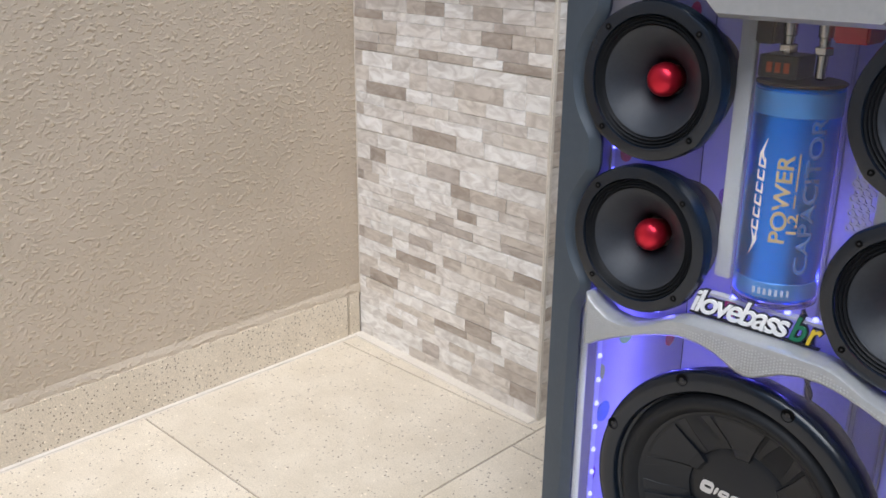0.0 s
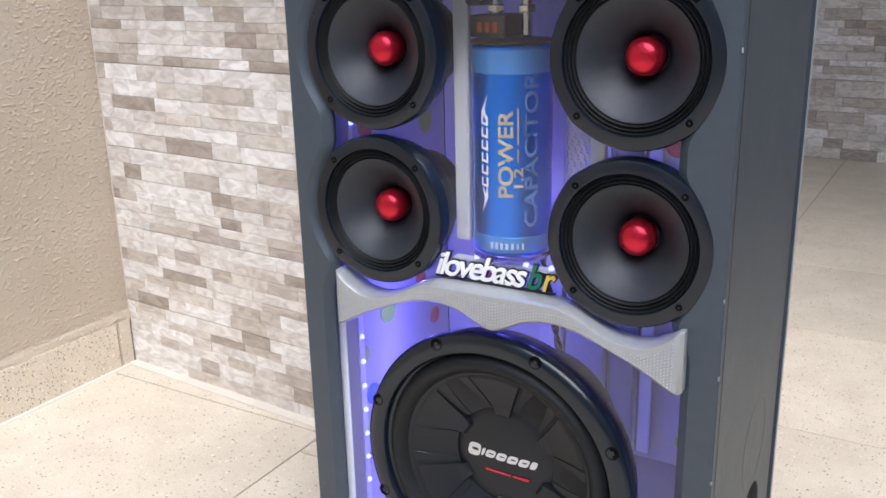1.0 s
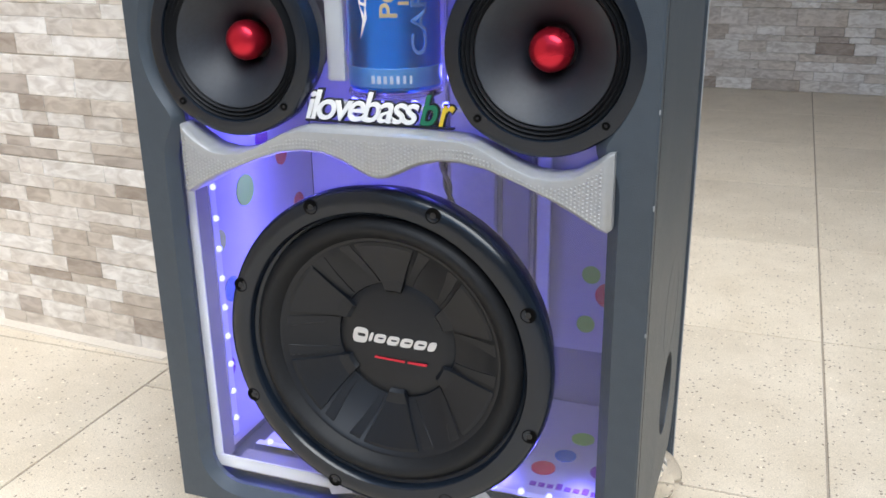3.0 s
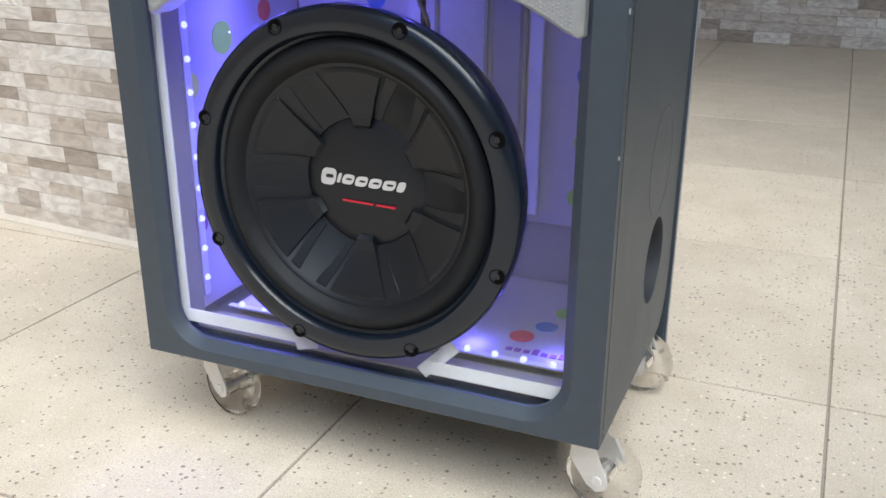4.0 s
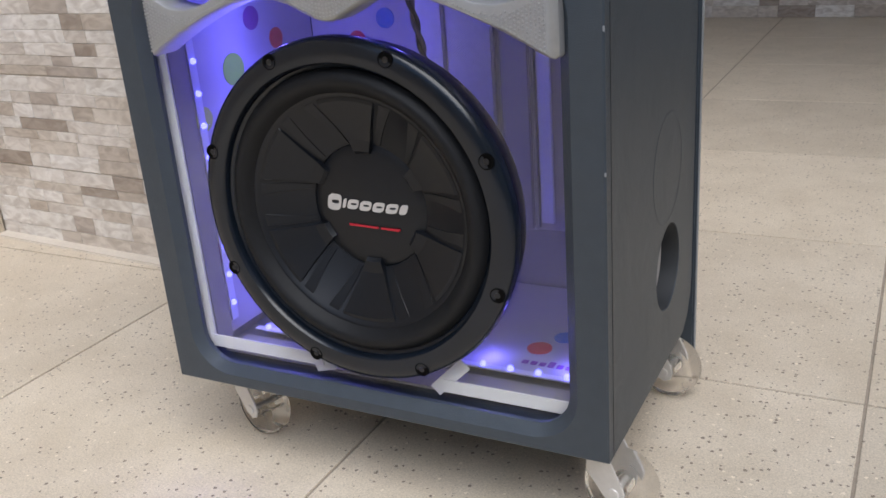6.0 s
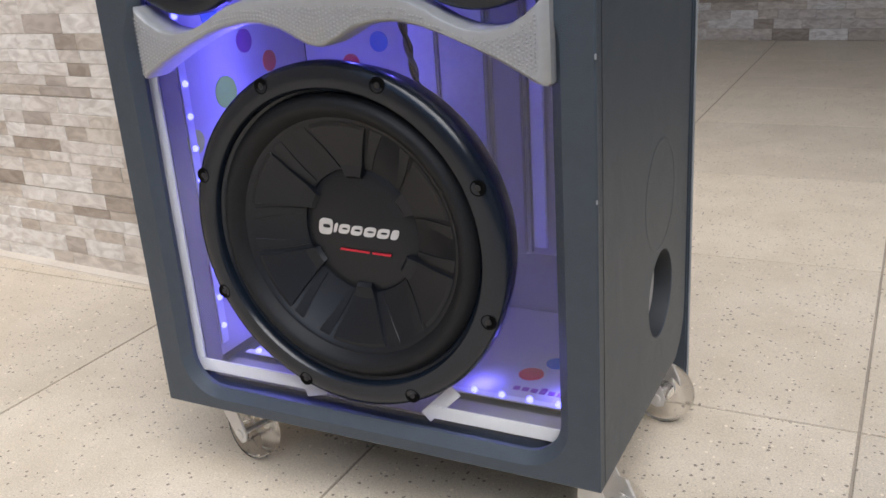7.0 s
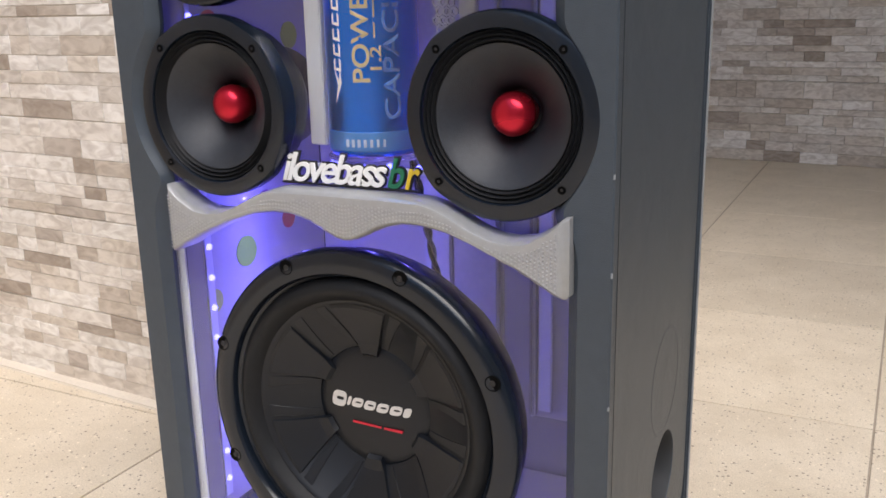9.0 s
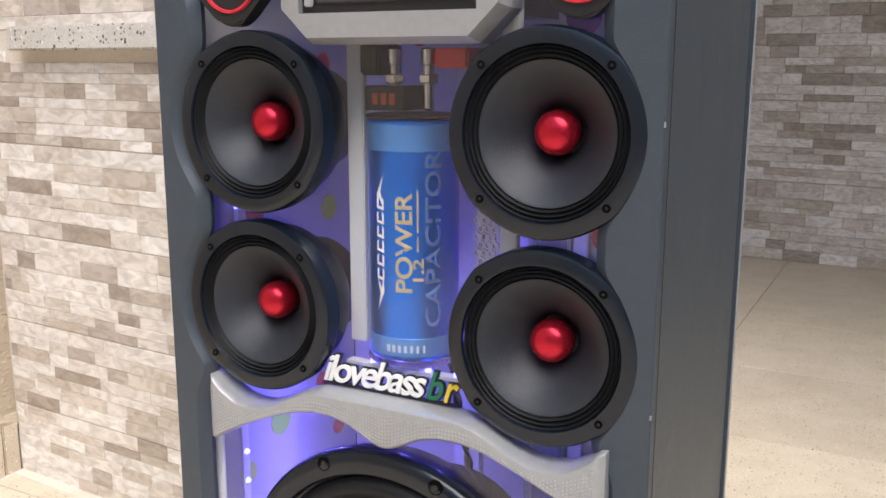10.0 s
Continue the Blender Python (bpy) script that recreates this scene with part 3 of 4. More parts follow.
TY = 0.0195
part("foam_tape", box(0.0250, 0.0390, TY, TY + 0.0015, 0.1335, 0.47), TAPE, tower, "white foam tape behind the acrylic")
part("foam_tape", box(0.0250, 0.165, TY, TY + 0.0015, 0.1205, 0.1330), TAPE, tower)
part("foam_tape", box(0.290, 0.410, TY, TY + 0.0015, 0.117, 0.1290), TAPE, tower)
part("foam_tape", lay(box(-0.012, 0.012, 0, 0.0012, -0.006, 0.006), lambda x, y, z: Vector((0.165 + x * 0.9 - z * 0.3, TY + 0.002 + y, 0.121 + z + 0.25 * x))), TAPE, tower)
part("foam_tape", lay(box(-0.022, 0.022, 0, 0.0012, -0.006, 0.006), lambda x, y, z: Vector((0.296 + x * 0.7 - z * 0.7, TY + 0.002 + y, 0.131 + z * 0.7 + 0.7 * x))), TAPE, tower)
part("inner_rail", box(0.0205, 0.026, 0.036, 0.058, IN_Z, 0.47), MDF, tower, "grey batten")
part("inner_rail", box(0.034, W - 0.034, 0.036, 0.070, 0.1065, 0.109), MDF, tower, "grey batten")

# light strips
def led_strip(name, spots, base_bm, parent):
    strip = part(name, base_bm, TAPE, parent, "thin white ribbon with violet light diodes")
    for x, y, z in spots:
        bm = bmesh.new()
        bmesh.ops.create_icosphere(bm, subdivisions=2, radius=0.0031, matrix=Matrix.Translation((x, y, z)))
        part("led", bm, LED, strip, smooth=True)
    return strip


LX, LY = 0.0222, 0.070
led_strip("led_strip", [(LX + 0.001, LY, 0.144 + 0.031 * k) for k in range(11)], box(IN_L + 0.0005, LX, LY - 0.0048, LY + 0.0048, 0.125, 0.475), tower)
led_strip("led_strip", [(0.055 + 0.0272 * k, 0.080, 0.1155) for k in range(13)], box(0.04, 0.41, 0.0765, 0.0835, 0.1125, 0.1135), tower)
led_strip("led_strip", [(0.185 + 0.0272 * k, 0.052, 0.486) for k in range(5)], box(0.16, 0.31, 0.047, 0.057, 0.482, 0.485), tower)
led_strip("led_strip", [(LX + 0.001, LY, 0.50 + 0.0272 * k) for k in range(6)], box(IN_L + 0.0005, LX, LY - 0.003, LY + 0.003, 0.49, 0.66), tower)
led_strip("led_strip", [(W - LX - 0.001, LY, 0.478 + 0.0272 * k) for k in range(7)], box(W - LX, W - IN_L - 0.0005, LY - 0.003, LY + 0.003, 0.47, 0.66), tower)


def led_lamp(place, watts):
    """The light of a few neighbouring diodes."""
    lamp = new("led_lamp", bpy.data.lights.new("led_lamp", "POINT"))
    lamp.data.energy, lamp.data.color, lamp.data.shadow_soft_size = 1.25 * watts, LED_COLOUR, 0.0
    lamp.location = place


for z in (0.165, 0.22, 0.275, 0.33, 0.385, 0.44):
    led_lamp((0.060, 0.130, z), 0.072)
for x in (0.07, 0.30, 0.38):
    led_lamp((x, 0.100, 0.124), 0.03)
for x in (0.185, 0.255):
    led_lamp((x, 0.124, 0.502), 0.06)
led_lamp((0.050, 0.090, 0.525), 0.03)
led_lamp((W - 0.050, 0.090, 0.510), 0.05)

# the amplifier on the rear board, cooling ribs upright
amp = part("amplifier", box(0.158, 0.287, 0.2605, 0.2695, 0.18, 0.74, 0.002), ALU, tower, "grey ribbed aluminium amplifier", True)
for x0, x1, y, m in ((0.164, 0.1935, 0.2535, ALU), (0.1975, 0.2485, 0.2515, ALU), (0.2525, 0.2845, 0.2570, MDF)):
    part("rib", box(x0, x1, y, 0.2602, 0.182, 0.738, 0.002), m, amp)
part("foam_tape", box(0.290, 0.305, 0.262, 0.2655, 0.188, 0.62, 0.001), TAPE, tower, "white upright strip")
bm = bmesh.new()  # open mesh grille
for k in range(3):
    for j in range(16):
        cx, cz = 0.2765 + 0.0064 * (k + 0.5 * (j % 2)), 0.575 + 0.0068 * j
        lathe([(0.0038, 0), (0.0038, 0.002), (0.0022, 0.002), (0.0022, 0)], (cx, cz), 0.070, 6, bm)
part("mesh_grille", bm, ALU, tower, "perforated metal grille")
part("post", box(0.158, 0.174, 0.058, 0.066, 0.50, 0.90, 0.001), TAPE, tower, "pale aluminium post")
part("post", box(0.2975, 0.3125, 0.066, 0.073, 0.50, 0.90, 0.001), TAPE, tower, "white post")


def cable(pts, r, material):
    cu = bpy.data.curves.new("cable", "CURVE")
    cu.dimensions, cu.bevel_depth, cu.bevel_resolution = "3D", r, 3
    s = cu.splines.new("NURBS")
    s.points.add(len(pts) - 1)
    for p, q in zip(s.points, pts):
        p.co = (*q, 1)
    s.use_endpoint_u, s.order_u = True, 3
    ob = bpy.data.objects.new("cable", cu)
    me = bpy.data.meshes.new_from_object(ob)
    bpy.data.objects.remove(ob)
    bpy.data.curves.remove(cu)
    me.materials.append(material)
    for p in me.polygons:
        p.use_smooth = True
    o = new("cable", me)
    o.parent = tower


for turn, m in ((0.0, BLACK), (math.pi, RIBBON)):  # a twisted pair of dark wires
    cable([(0.226 + 0.0011 * i + 0.0022 * math.cos(turn + 0.9 * i), 0.110 + 0.0022 * math.sin(turn + 0.9 * i), 0.50 - 0.0055 * i) for i in range(28)], 0.0021, m)


# ---- drivers ----
def screw_hole(parent, x, y, z, r):
    # the flange is uncut: a black disc paints the shade of the hole
    h = part("screw_hole", lathe([(r * 1.2, -0.0006), (r * 1.15, 0.0008), (r, 0.0009), (r * 0.93, 0.0003), (0, 0.0003)], (x, z), y, 16), PIT_SHADE, parent, "raised black disc in place of a shaded screw recess", True)
    part("screw", lathe([(0, 0.0012), (r * 0.42, 0.0010), (r * 0.45, 0.0004), (0, 0.0004)], (x, z), y, 10), BLACK, h)


def mid_driver(cx, cz):
    y0 = PANE
    R = MR
    d = part("midrange_driver", lathe([(R - 0.016, -0.030), (R - 0.006, 0.0), (R, 0.0), (R, 0.011), (R - 0.0015, 0.0145), (R - 0.004, 0.0155), (R - 0.0125, 0.0155), (R - 0.0135, 0.013)], (cx, cz), y0), FLANGE, tower, "black midrange driver with charcoal cone and red phase plug", True)
    for v in d.data.vertices:
        dx, dz = v.co.x - cx, v.co.z - cz
        if math.hypot(dx, dz) > R - 0.005:
            k = 1 + 0.02 * max(0.0, -math.cos(4 * math.atan2(dz, dx))) ** 8
            v.co.x, v.co.z = cx + dx * k, cz + dz * k
    ripple = []
    for k in range(13):
        t = k / 12
        ripple.append((R - 0.0135 - 0.0095 * t, 0.0125 + 0.0014 * math.sin(t * 3 * 2 * math.pi) - 0.002 * t))
    part("surround", lathe([(R - 0.0136, 0.008)] + ripple + [(R - 0.024, 0.009)], (cx, cz), y0), MATTE, d, smooth=True)
    part("cone", lathe([(R - 0.0235, 0.0098), (R - 0.030, 0.006), (0.034, -0.006), (0.024, -0.015), (0.0175, -0.024), (0.0170, -0.034), (0.0, -0.034)], (cx, cz), y0), CONE, d, smooth=True)
    part("phase_plug", lathe([(0.0125, -0.033), (0.0130, -0.026), (0.0158, -0.020), (0.0166, -0.015), (0.0162, -0.010), (0.0146, -0.0055), (0.0112, -0.0020), (0.006, 0.0), (0, 0.0006)], (cx, cz), y0, 40), RED, d, "shiny red metal phase plug", True)
    part("basket", lathe([(R - 0.008, -0.005), (R - 0.009, -0.03), (0.05, -0.055), (0.045, -0.06), (0.045, -0.085), (0, -0.085)], (cx, cz), y0, 48), BLACK, d, smooth=True)
    for a in (45, 135, 225, 315):
        s, c = math.sin(radians(a)), math.cos(radians(a))
        screw_hole(d, cx + (R - 0.0075) * s, y0 - 0.0155, cz + (R - 0.0075) * c, 0.0026)


for cz in MZ:
    for cx in MX:
        mid_driver(cx, cz)


def woofer(cx, cz):
    y0, R = PANE, 0.1500
    w = part("woofer", lathe([(R - 0.018, -0.002), (R - 0.004, 0.0), (R, 0.0005), (R, 0.0050), (R - 0.0015, 0.0088), (R - 0.0045, 0.0112), (R - 0.0085, 0.0125), (R - 0.0140, 0.0130), (R - 0.0200, 0.0120), (R - 0.0216, 0.0100), (R - 0.0226, 0.0040), (R - 0.0262, 0.0020)], (cx, cz), y0, 96), FLANGE, tower, "large black subwoofer with thick rubber flange and ribbed cone", True)
    roll = [(R - 0.0258 - 0.0202 * t, 0.0030 + 0.0085 * math.sin(math.pi * t) - 0.003 * t) for t in [k / 10 for k in range(11)]]
    part("surround", lathe(roll, (cx, cz), y0, 96), MATTE, w, smooth=True)
    rc = R - 0.0460
    cone = part("cone", lathe([(rc, 0.0005), (rc - 0.002, 0.0), (rc - 0.004, -0.0025), (0.056, -0.0235), (0.053, -0.0315), (0.0, -0.0315)], (cx, cz), y0, 96), POLY, w, "black moulded cone", True)
    part("dust_cap", lathe([(0.0555, -0.0250), (0.0535, -0.0238), (0.048, -0.0228), (0.04, -0.0217), (0.025, -0.0203), (0.01, -0.0197), (0, -0.0195)], (cx, cz), y0, 64), POLY, cone, "smooth black dust cap", True)
    def cone_d(r):
        return -0.0025 + (r - (rc - 0.004)) * (0.021 / (rc - 0.004 - 0.056))
    for k in range(6):  # six raised fields that flare outwards between sunk bays
        a0 = radians(180 + 60 * k)
        bm = bmesh.new()
        rows = []
        for r, half, lift in ((0.0470, 8, 0.0012), (0.0500, 8.5, 0.0046), (0.0600, 10, 0.0036), (0.078, 13, 0.0026), (rc - 0.0075, 15.5, 0.0018), (rc - 0.0044, 15.5, 0.0003)):
            base = cone_d(max(r, 0.056))
            row = []
            for u, dd in [(-half - 0.7, -0.001)] + [(half * (i / 5 - 1), lift) for i in range(11)] + [(half + 0.7, -0.001)]:
                g = a0 + radians(u)
                row.append(bm.verts.new((cx + r * math.sin(g), y0 - base - dd, cz + r * math.cos(g))))
            rows.append(row)
        for p, q in zip(rows, rows[1:]):
            for i in range(12):
                bm.faces.new((p[i], p[i + 1], q[i + 1], q[i]))
        part("rib", bm, POLY, cone)
        for side in (-1, 1):  # a lower step beside each field
            bm = bmesh.new()
            rows = []
            for r, u0, u1, lift in ((0.0575, 13.5, 17.5, 0.0008), (0.068, 14.5, 19.5, 0.0008), (0.082, 16.5, 22, 0.0007), (rc - 0.0075, 18.5, 24.5, 0.0005), (rc - 0.0048, 18.5, 24.5, 0.0001)):
                base = cone_d(r)
                rows.append([bm.verts.new((cx + r * math.sin(a0 + side * radians(u)), y0 - base - dd, cz + r * math.cos(a0 + side * radians(u)))) for u, dd in ((u0 - 0.6, -0.001), (u0, lift), ((u0 + u1) / 2, lift), (u1, lift), (u1 + 0.6, -0.001))])
            for p, q in zip(rows, rows[1:]):
                for i in range(4):
                    bm.faces.new((p[i], p[i + 1], q[i + 1], q[i]))
            part("rib", bm, POLY, cone)
    part("basket", lathe([(R - 0.030, -0.0046), (R - 0.007, -0.0046), (R - 0.0075, -0.030), (R - 0.020, -0.036), (0.10, -0.085), (0.085, -0.09), (0.085, -0.13), (0, -0.13)], (cx, cz), y0, 64), BLACK, w, smooth=True)
    for k in range(8):
        a = radians(21 + 45 * k)
        screw_hole(w, cx + 0.1420 * math.sin(a), y0 - 0.0122, cz + 0.1420 * math.cos(a), 0.0056)
    # maker's mark: plain hollow lozenges of pale metal, and a thin red stroke below
    tilt, x = 0.03, cx - 0.0415
    for k, wd in enumerate((0.0150, 0.0034, 0.0112, 0.0112, 0.0112, 0.0112, 0.0070)):
        h = 0.0150 if k == 0 else 0.0088
        z = cz - 0.0030 + (-0.0035 if k == 0 else 0) - tilt * (x - cx)
        n = 20
        loop = [(math.copysign(abs(math.cos(g)) ** 0.6, math.cos(g)), math.copysign(abs(math.sin(g)) ** 0.6, math.sin(g))) for g in [2 * math.pi * i / n for i in range(n)]]
        def put(u, v, q):
            px, pz = x + wd / 2 + u * wd / 2 + 0.0016 * v, z + h / 2 + v * h / 2
            return px, y0 + 0.0187 + 0.0033 * (math.hypot(px - cx, pz - cz) / 0.048) ** 1.8 + q, pz

        hole = [[(0.12 + u * 0.55, 0.06 + v * 0.24) for u, v in loop]] if wd > 0.009 else []
        part("mark", plate(loop, hole, put, 0.008), MARK, w, "silver-white maker's mark shape" if k == 0 else "")
        x += wd + 0.0016
    for x0, x1 in ((-0.020, 0.009), (0.012, 0.030)):
        part("mark", prism([(cx + x0, cz - 0.0180 - tilt * x0), (cx + x1, cz - 0.0180 - tilt * x1), (cx + x1, cz - 0.0165 - tilt * x1), (cx + x0, cz - 0.0165 - tilt * x0)], y0 + 0.0188, y0 + 0.028), REDPRINT, w, "thin red stroke")


woofer(WX, WZ)

# silver wave-shaped bar across the window
upper = [(0.050, 0.4700), (0.055, 0.4695), (0.066, 0.4600), (0.080, 0.4520), (0.095, 0.4495), (0.110, 0.4510), (0.125, 0.4565), (0.140, 0.4645), (0.152, 0.4700), (0.165, 0.4735), (0.200, 0.4745)]
lower = [(0.050, 0.4130), (0.053, 0.4105), (0.060, 0.4130), (0.072, 0.4200), (0.088, 0.4285), (0.105, 0.4365), (0.125, 0.4450), (0.145, 0.4515), (0.165, 0.4548), (0.182, 0.4545), (0.200, 0.4500), (0.214, 0.4430), (0.224, 0.4385), (0.231, 0.4370)]
MID = 0.2325
top_line = upper + [(2 * MID - x, z) for x, z in upper[::-1]]
low_line = lower + [(2 * MID - x, z) for x, z in lower[::-1]]
def between(line, x):
    for (ax, az), (bx, bz) in zip(line, line[1:]):
        if ax <= x <= bx and bx > ax:
            return az + (bz - az) * (x - ax) / (bx - ax)
    return None


bm = bmesh.new()
ROUND = ((0.0143, 0, 0), (0.0040, 0, 0), (-0.0060, 0, 0.0004), (-0.0112, 0, 0.0010), (-0.0130, 0, 0.0022), (-0.0135, 0, 0.0040))
BAR_X0, BAR_X1, STEPS = 0.0503, 2 * MID - 0.0503, 140
rows = []
for i in range(STEPS + 1):
    x = BAR_X0 + (BAR_X1 - BAR_X0) * i / STEPS
    end = min(1.0, 0.25 + min(i, STEPS - i) / 3)
    zt, zl = between(top_line, x), between(low_line, x)
    k = min(1.0, (zt - zl) / 0.022) * end
    ring = [(y if n < 3 else -0.0055 + (y + 0.0055) * end, zt - dz * k) for n, (y, _, dz) in enumerate(ROUND)]
    ring += [(-0.0055 - 0.0080 * end, zl + 0.0034 * k), (-0.0055 - 0.0062 * end, zl + 0.0012 * k), (-0.0055, zl), (0.0143, zl)]
    rows.append([bm.verts.new((x, y, z)) for y, z in ring])
for a, b in zip(rows, rows[1:]):
    for i in range(len(a)):
        bm.faces.new((a[i], a[(i + 1) % len(a)], b[(i + 1) % len(a)], b[i]))
bm.faces.new(rows[0])
bm.faces.new(rows[-1][::-1])
bar = part("wave_bar", bm, SILVER, tower, "silver wave-shaped trim bar", True)
bm = bmesh.new()  # knurled face of the bar
for i in range(118):
    x = 0.0555 + 0.003 * i
    zt, zl = between(top_line, x), between(low_line, x)
    if zt is None or zl is None:
        continue
    z = zl + 0.0045
    while z < zt - 0.0070:
        s = 0.0009
        q = [bm.verts.new(p) for p in ((x - s, -0.0134, z - s), (x + s, -0.0134, z - s), (x + s, -0.0134, z + s), (x - s, -0.0134, z + s), (x, -0.0144, z))]
        for k in range(4):
            bm.faces.new((q[k], q[(k + 1) % 4], q[4]))
        z += 0.003
tagged(part("knurling", bm, SILVER, bar), kind="stuff")

# lettering above the bar
sign = part("sign_plate", box(0.160, 0.288, 0.0095, 0.0143, 0.4754, 0.4768, 0.0004), BLACK, tower, "dark ledge with white, green and yellow lettering")
x = 0.1605
for text, wide, m in (("ilovebass", 0.0985, WHITE), ("b", 0.0145, GREEN), ("r", 0.0130, YELLOW)):
    for fat, y, mm in ((0.0017, 0.0132, BLACK), (0.0004, 0.0112, m)):
        bm = letters(text, 0.0235, 0.34, fat, 0.0008, 0.84)
        lo, hi = min(v.co.x for v in bm.verts), max(v.co.x for v in bm.verts)
        k, x0 = wide / (hi - lo - 2 * fat), x
        lay(bm, lambda a, b, c: Vector((x0 + (a - lo - fat) * k, y - c, 0.4778 + b)))
        part("letter" if len(text) == 1 else "lettering", bm, mm, sign)
    x += wide + 0.001

# blue capacitor can
CX, CY, CRAD, CZ0, CZ1 = 0.2145, 0.0725, 0.0385, 0.496, 0.697
can = part("capacitor", upright(CRAD, (CX, CY), CZ0, CZ1, 64), BLUE, tower, "shiny blue power capacitor can", True)
part("band", upright(CRAD + 0.0006, (CX, CY), CZ1 - 0.026, CZ1 - 0.004, 64, 0.0005), BLUE_BAND, can, "pale blue band", True)
part("band", upright(CRAD + 0.0006, (CX, CY), CZ0 + 0.004, CZ0 + 0.020, 64, 0.0005), BLUE_BAND, can, "pale blue band", True)
part("end_cap", upright(CRAD + 0.0015, (CX, CY), CZ1, CZ1 + 0.003, 48), BLACK, can, "black end cap", True)
part("end_cap", upright(CRAD + 0.0015, (CX, CY), CZ0 - 0.006, CZ0 - 0.0002, 48), CLEAR, can, "clear end cap", True)
disp = part("voltage_display", box(CX - 0.030, CX + 0.006, CY - 0.028, CY + 0.01, CZ1 + 0.006, CZ1 + 0.026, 0.001), BLACK, can, "small voltage display with red digits")
for k in range(3):
    part("digit", box(CX - 0.022 + 0.008 * k, CX - 0.017 + 0.008 * k, CY - 0.0287, CY - 0.028, CZ1 + 0.011, CZ1 + 0.020), DISPLAY, disp)
for dx in (-0.012, 0.020):
    t = part("terminal", upright(0.005, (CX + dx, CY - 0.010), CZ1 + 0.006, CZ1 + 0.050, 20), CHROME, can, "chrome screw terminal", True)
    part("nut", upright(0.0085, (CX + dx, CY - 0.010), CZ1 + 0.028, CZ1 + 0.035, 6, 0.0008), CHROME, t)
    part("lug", upright(0.0065, (CX + dx, CY - 0.010), CZ1 + 0.042, CZ1 + 0.056, 12, 0.001), CHROME, t, smooth=True)
part("wire_block", box(CX - 0.040, CX - 0.022, CY - 0.02, CY + 0.02, CZ1 + 0.034, CZ1 + 0.060, 0.002), BLACK, tower, "black terminal block")
part("wire_block", box(CX + 0.030, CX + 0.060, CY - 0.02, CY + 0.02, CZ1 + 0.040, CZ1 + 0.056, 0.002), REDRING, tower, "red terminal block")


def wrapped(bm, z0, ang, material, parent, label="", name="lettering"):
    """Lays flat lettering round the can, reading upwards; ang: degrees round the can from its front."""
    def fn(a, b, c):
        t = radians(ang) - b / CRAD
        return Vector((CX + (CRAD + 0.0003 + c * 0.5) * math.sin(t), CY - (CRAD + 0.0003 + c * 0.5) * math.cos(t), z0 + a))
    part(name, lay(bm, fn), material, parent, label)


def sized(text, h, length, fat=0.0):
    bm = letters(text, h, 0, fat, 0.0006)
    w = max(v.co.x for v in bm.verts)
    return lay(bm, lambda a, b, c: Vector((a * length / w, b, c)))


wrapped(sized("POWER", 0.0138, 0.084, 0.0003), 0.5545, 27, GOLD, can)
wrapped(sized("1.2", 0.0085, 0.022, 0.0002), 0.5620, 41, GOLD, can)
for z, n in ((0.590, 0.012), (0.606, 0.034)):  # thin gold rules beside the lettering
    wrapped(lay(box(0, n, 0, 0.0012, -0.0004, 0.0004), lambda a, b, c: Vector((a, b, c))), z, 35, GOLD, can, name="rule")
wrapped(sized("CAPACITOR", 0.0140, 0.148, 0.0002), 0.525, 64, DIMBLUE, can)
for k in range(6):  # maker's mark as plain angular strokes between two spikes
    bm = prism([(0, 0), (0.0085, 0.0), (0.0105, 0.0016), (0.0028, 0.0016), (0.0034, 0.0062), (0.0105, 0.0062), (0.0088, 0.0078), (0.0016, 0.0078)], -0.0003, 0.0003)
    wrapped(lay(bm, lambda a, b, c: Vector((a, c, b))), 0.564 + 0.0118 * k, -10, WHITE, can, name="mark")
for z, k in ((0.539, 1), (0.652, -1)):
    bm = prism([(0, 0.0075), (0.016, 0.0), (0.028, 0.0012), (0.018, 0.0026), (0.026, 0.0072), (0.014, 0.0040)], -0.0003, 0.0003)
    wrapped(lay(bm, lambda p, q, r: Vector((p * k, r if k > 0 else 0.0078 - r, q))), z, -10, WHITE, can, name="mark")
for k in range(7):
    a0 = radians(-4 + 7.5 * k)
    part("code_bar", lay(box(-0.0014, 0.0014, -0.0003, 0.0003, 0, 0.0062), lambda p, q, r: Vector((CX + (CRAD + 0.0008) * math.sin(a0) + p, CY - (CRAD + 0.0008) * math.cos(a0) + q, CZ0 + 0.008 + r))), CODE, can)

# car stereo and tweeters at the head of the window
SX0, SX1, SZ0, SZ1 = 0.137, 0.331, 0.755, 0.876
c = 0.024
octo = [(SX0 + c, SZ0), (SX1 - c, SZ0), (SX1, SZ0 + c), (SX1, SZ1 - c), (SX1 - c, SZ1), (SX0 + c, SZ1), (SX0, SZ1 - c), (SX0, SZ0 + c)]
stereo = part("car_stereo", prism([(SX0 + 0.02, SZ0 + 0.022), (SX1 - 0.02, SZ0 + 0.022), (SX1 - 0.02, SZ1 - 0.02), (SX0 + 0.02, SZ1 - 0.02)], -0.002, 0.15), BLACK, tower, "black car stereo in a silver bezel")
hole = [(SX0 + 0.021, SZ0 + 0.023), (SX1 - 0.021, SZ0 + 0.023), (SX1 - 0.021, SZ1 - 0.021), (SX0 + 0.021, SZ1 - 0.021)]
bm = bmesh.new()
lo = [[bm.verts.new((x, y, z)) for x, z in loop] for loop, y in ((octo, 0.026), (octo, 0.006), ([(x + (0.234 - x) * 0.05, z + (0.815 - z) * 0.08) for x, z in octo], -0.008))]
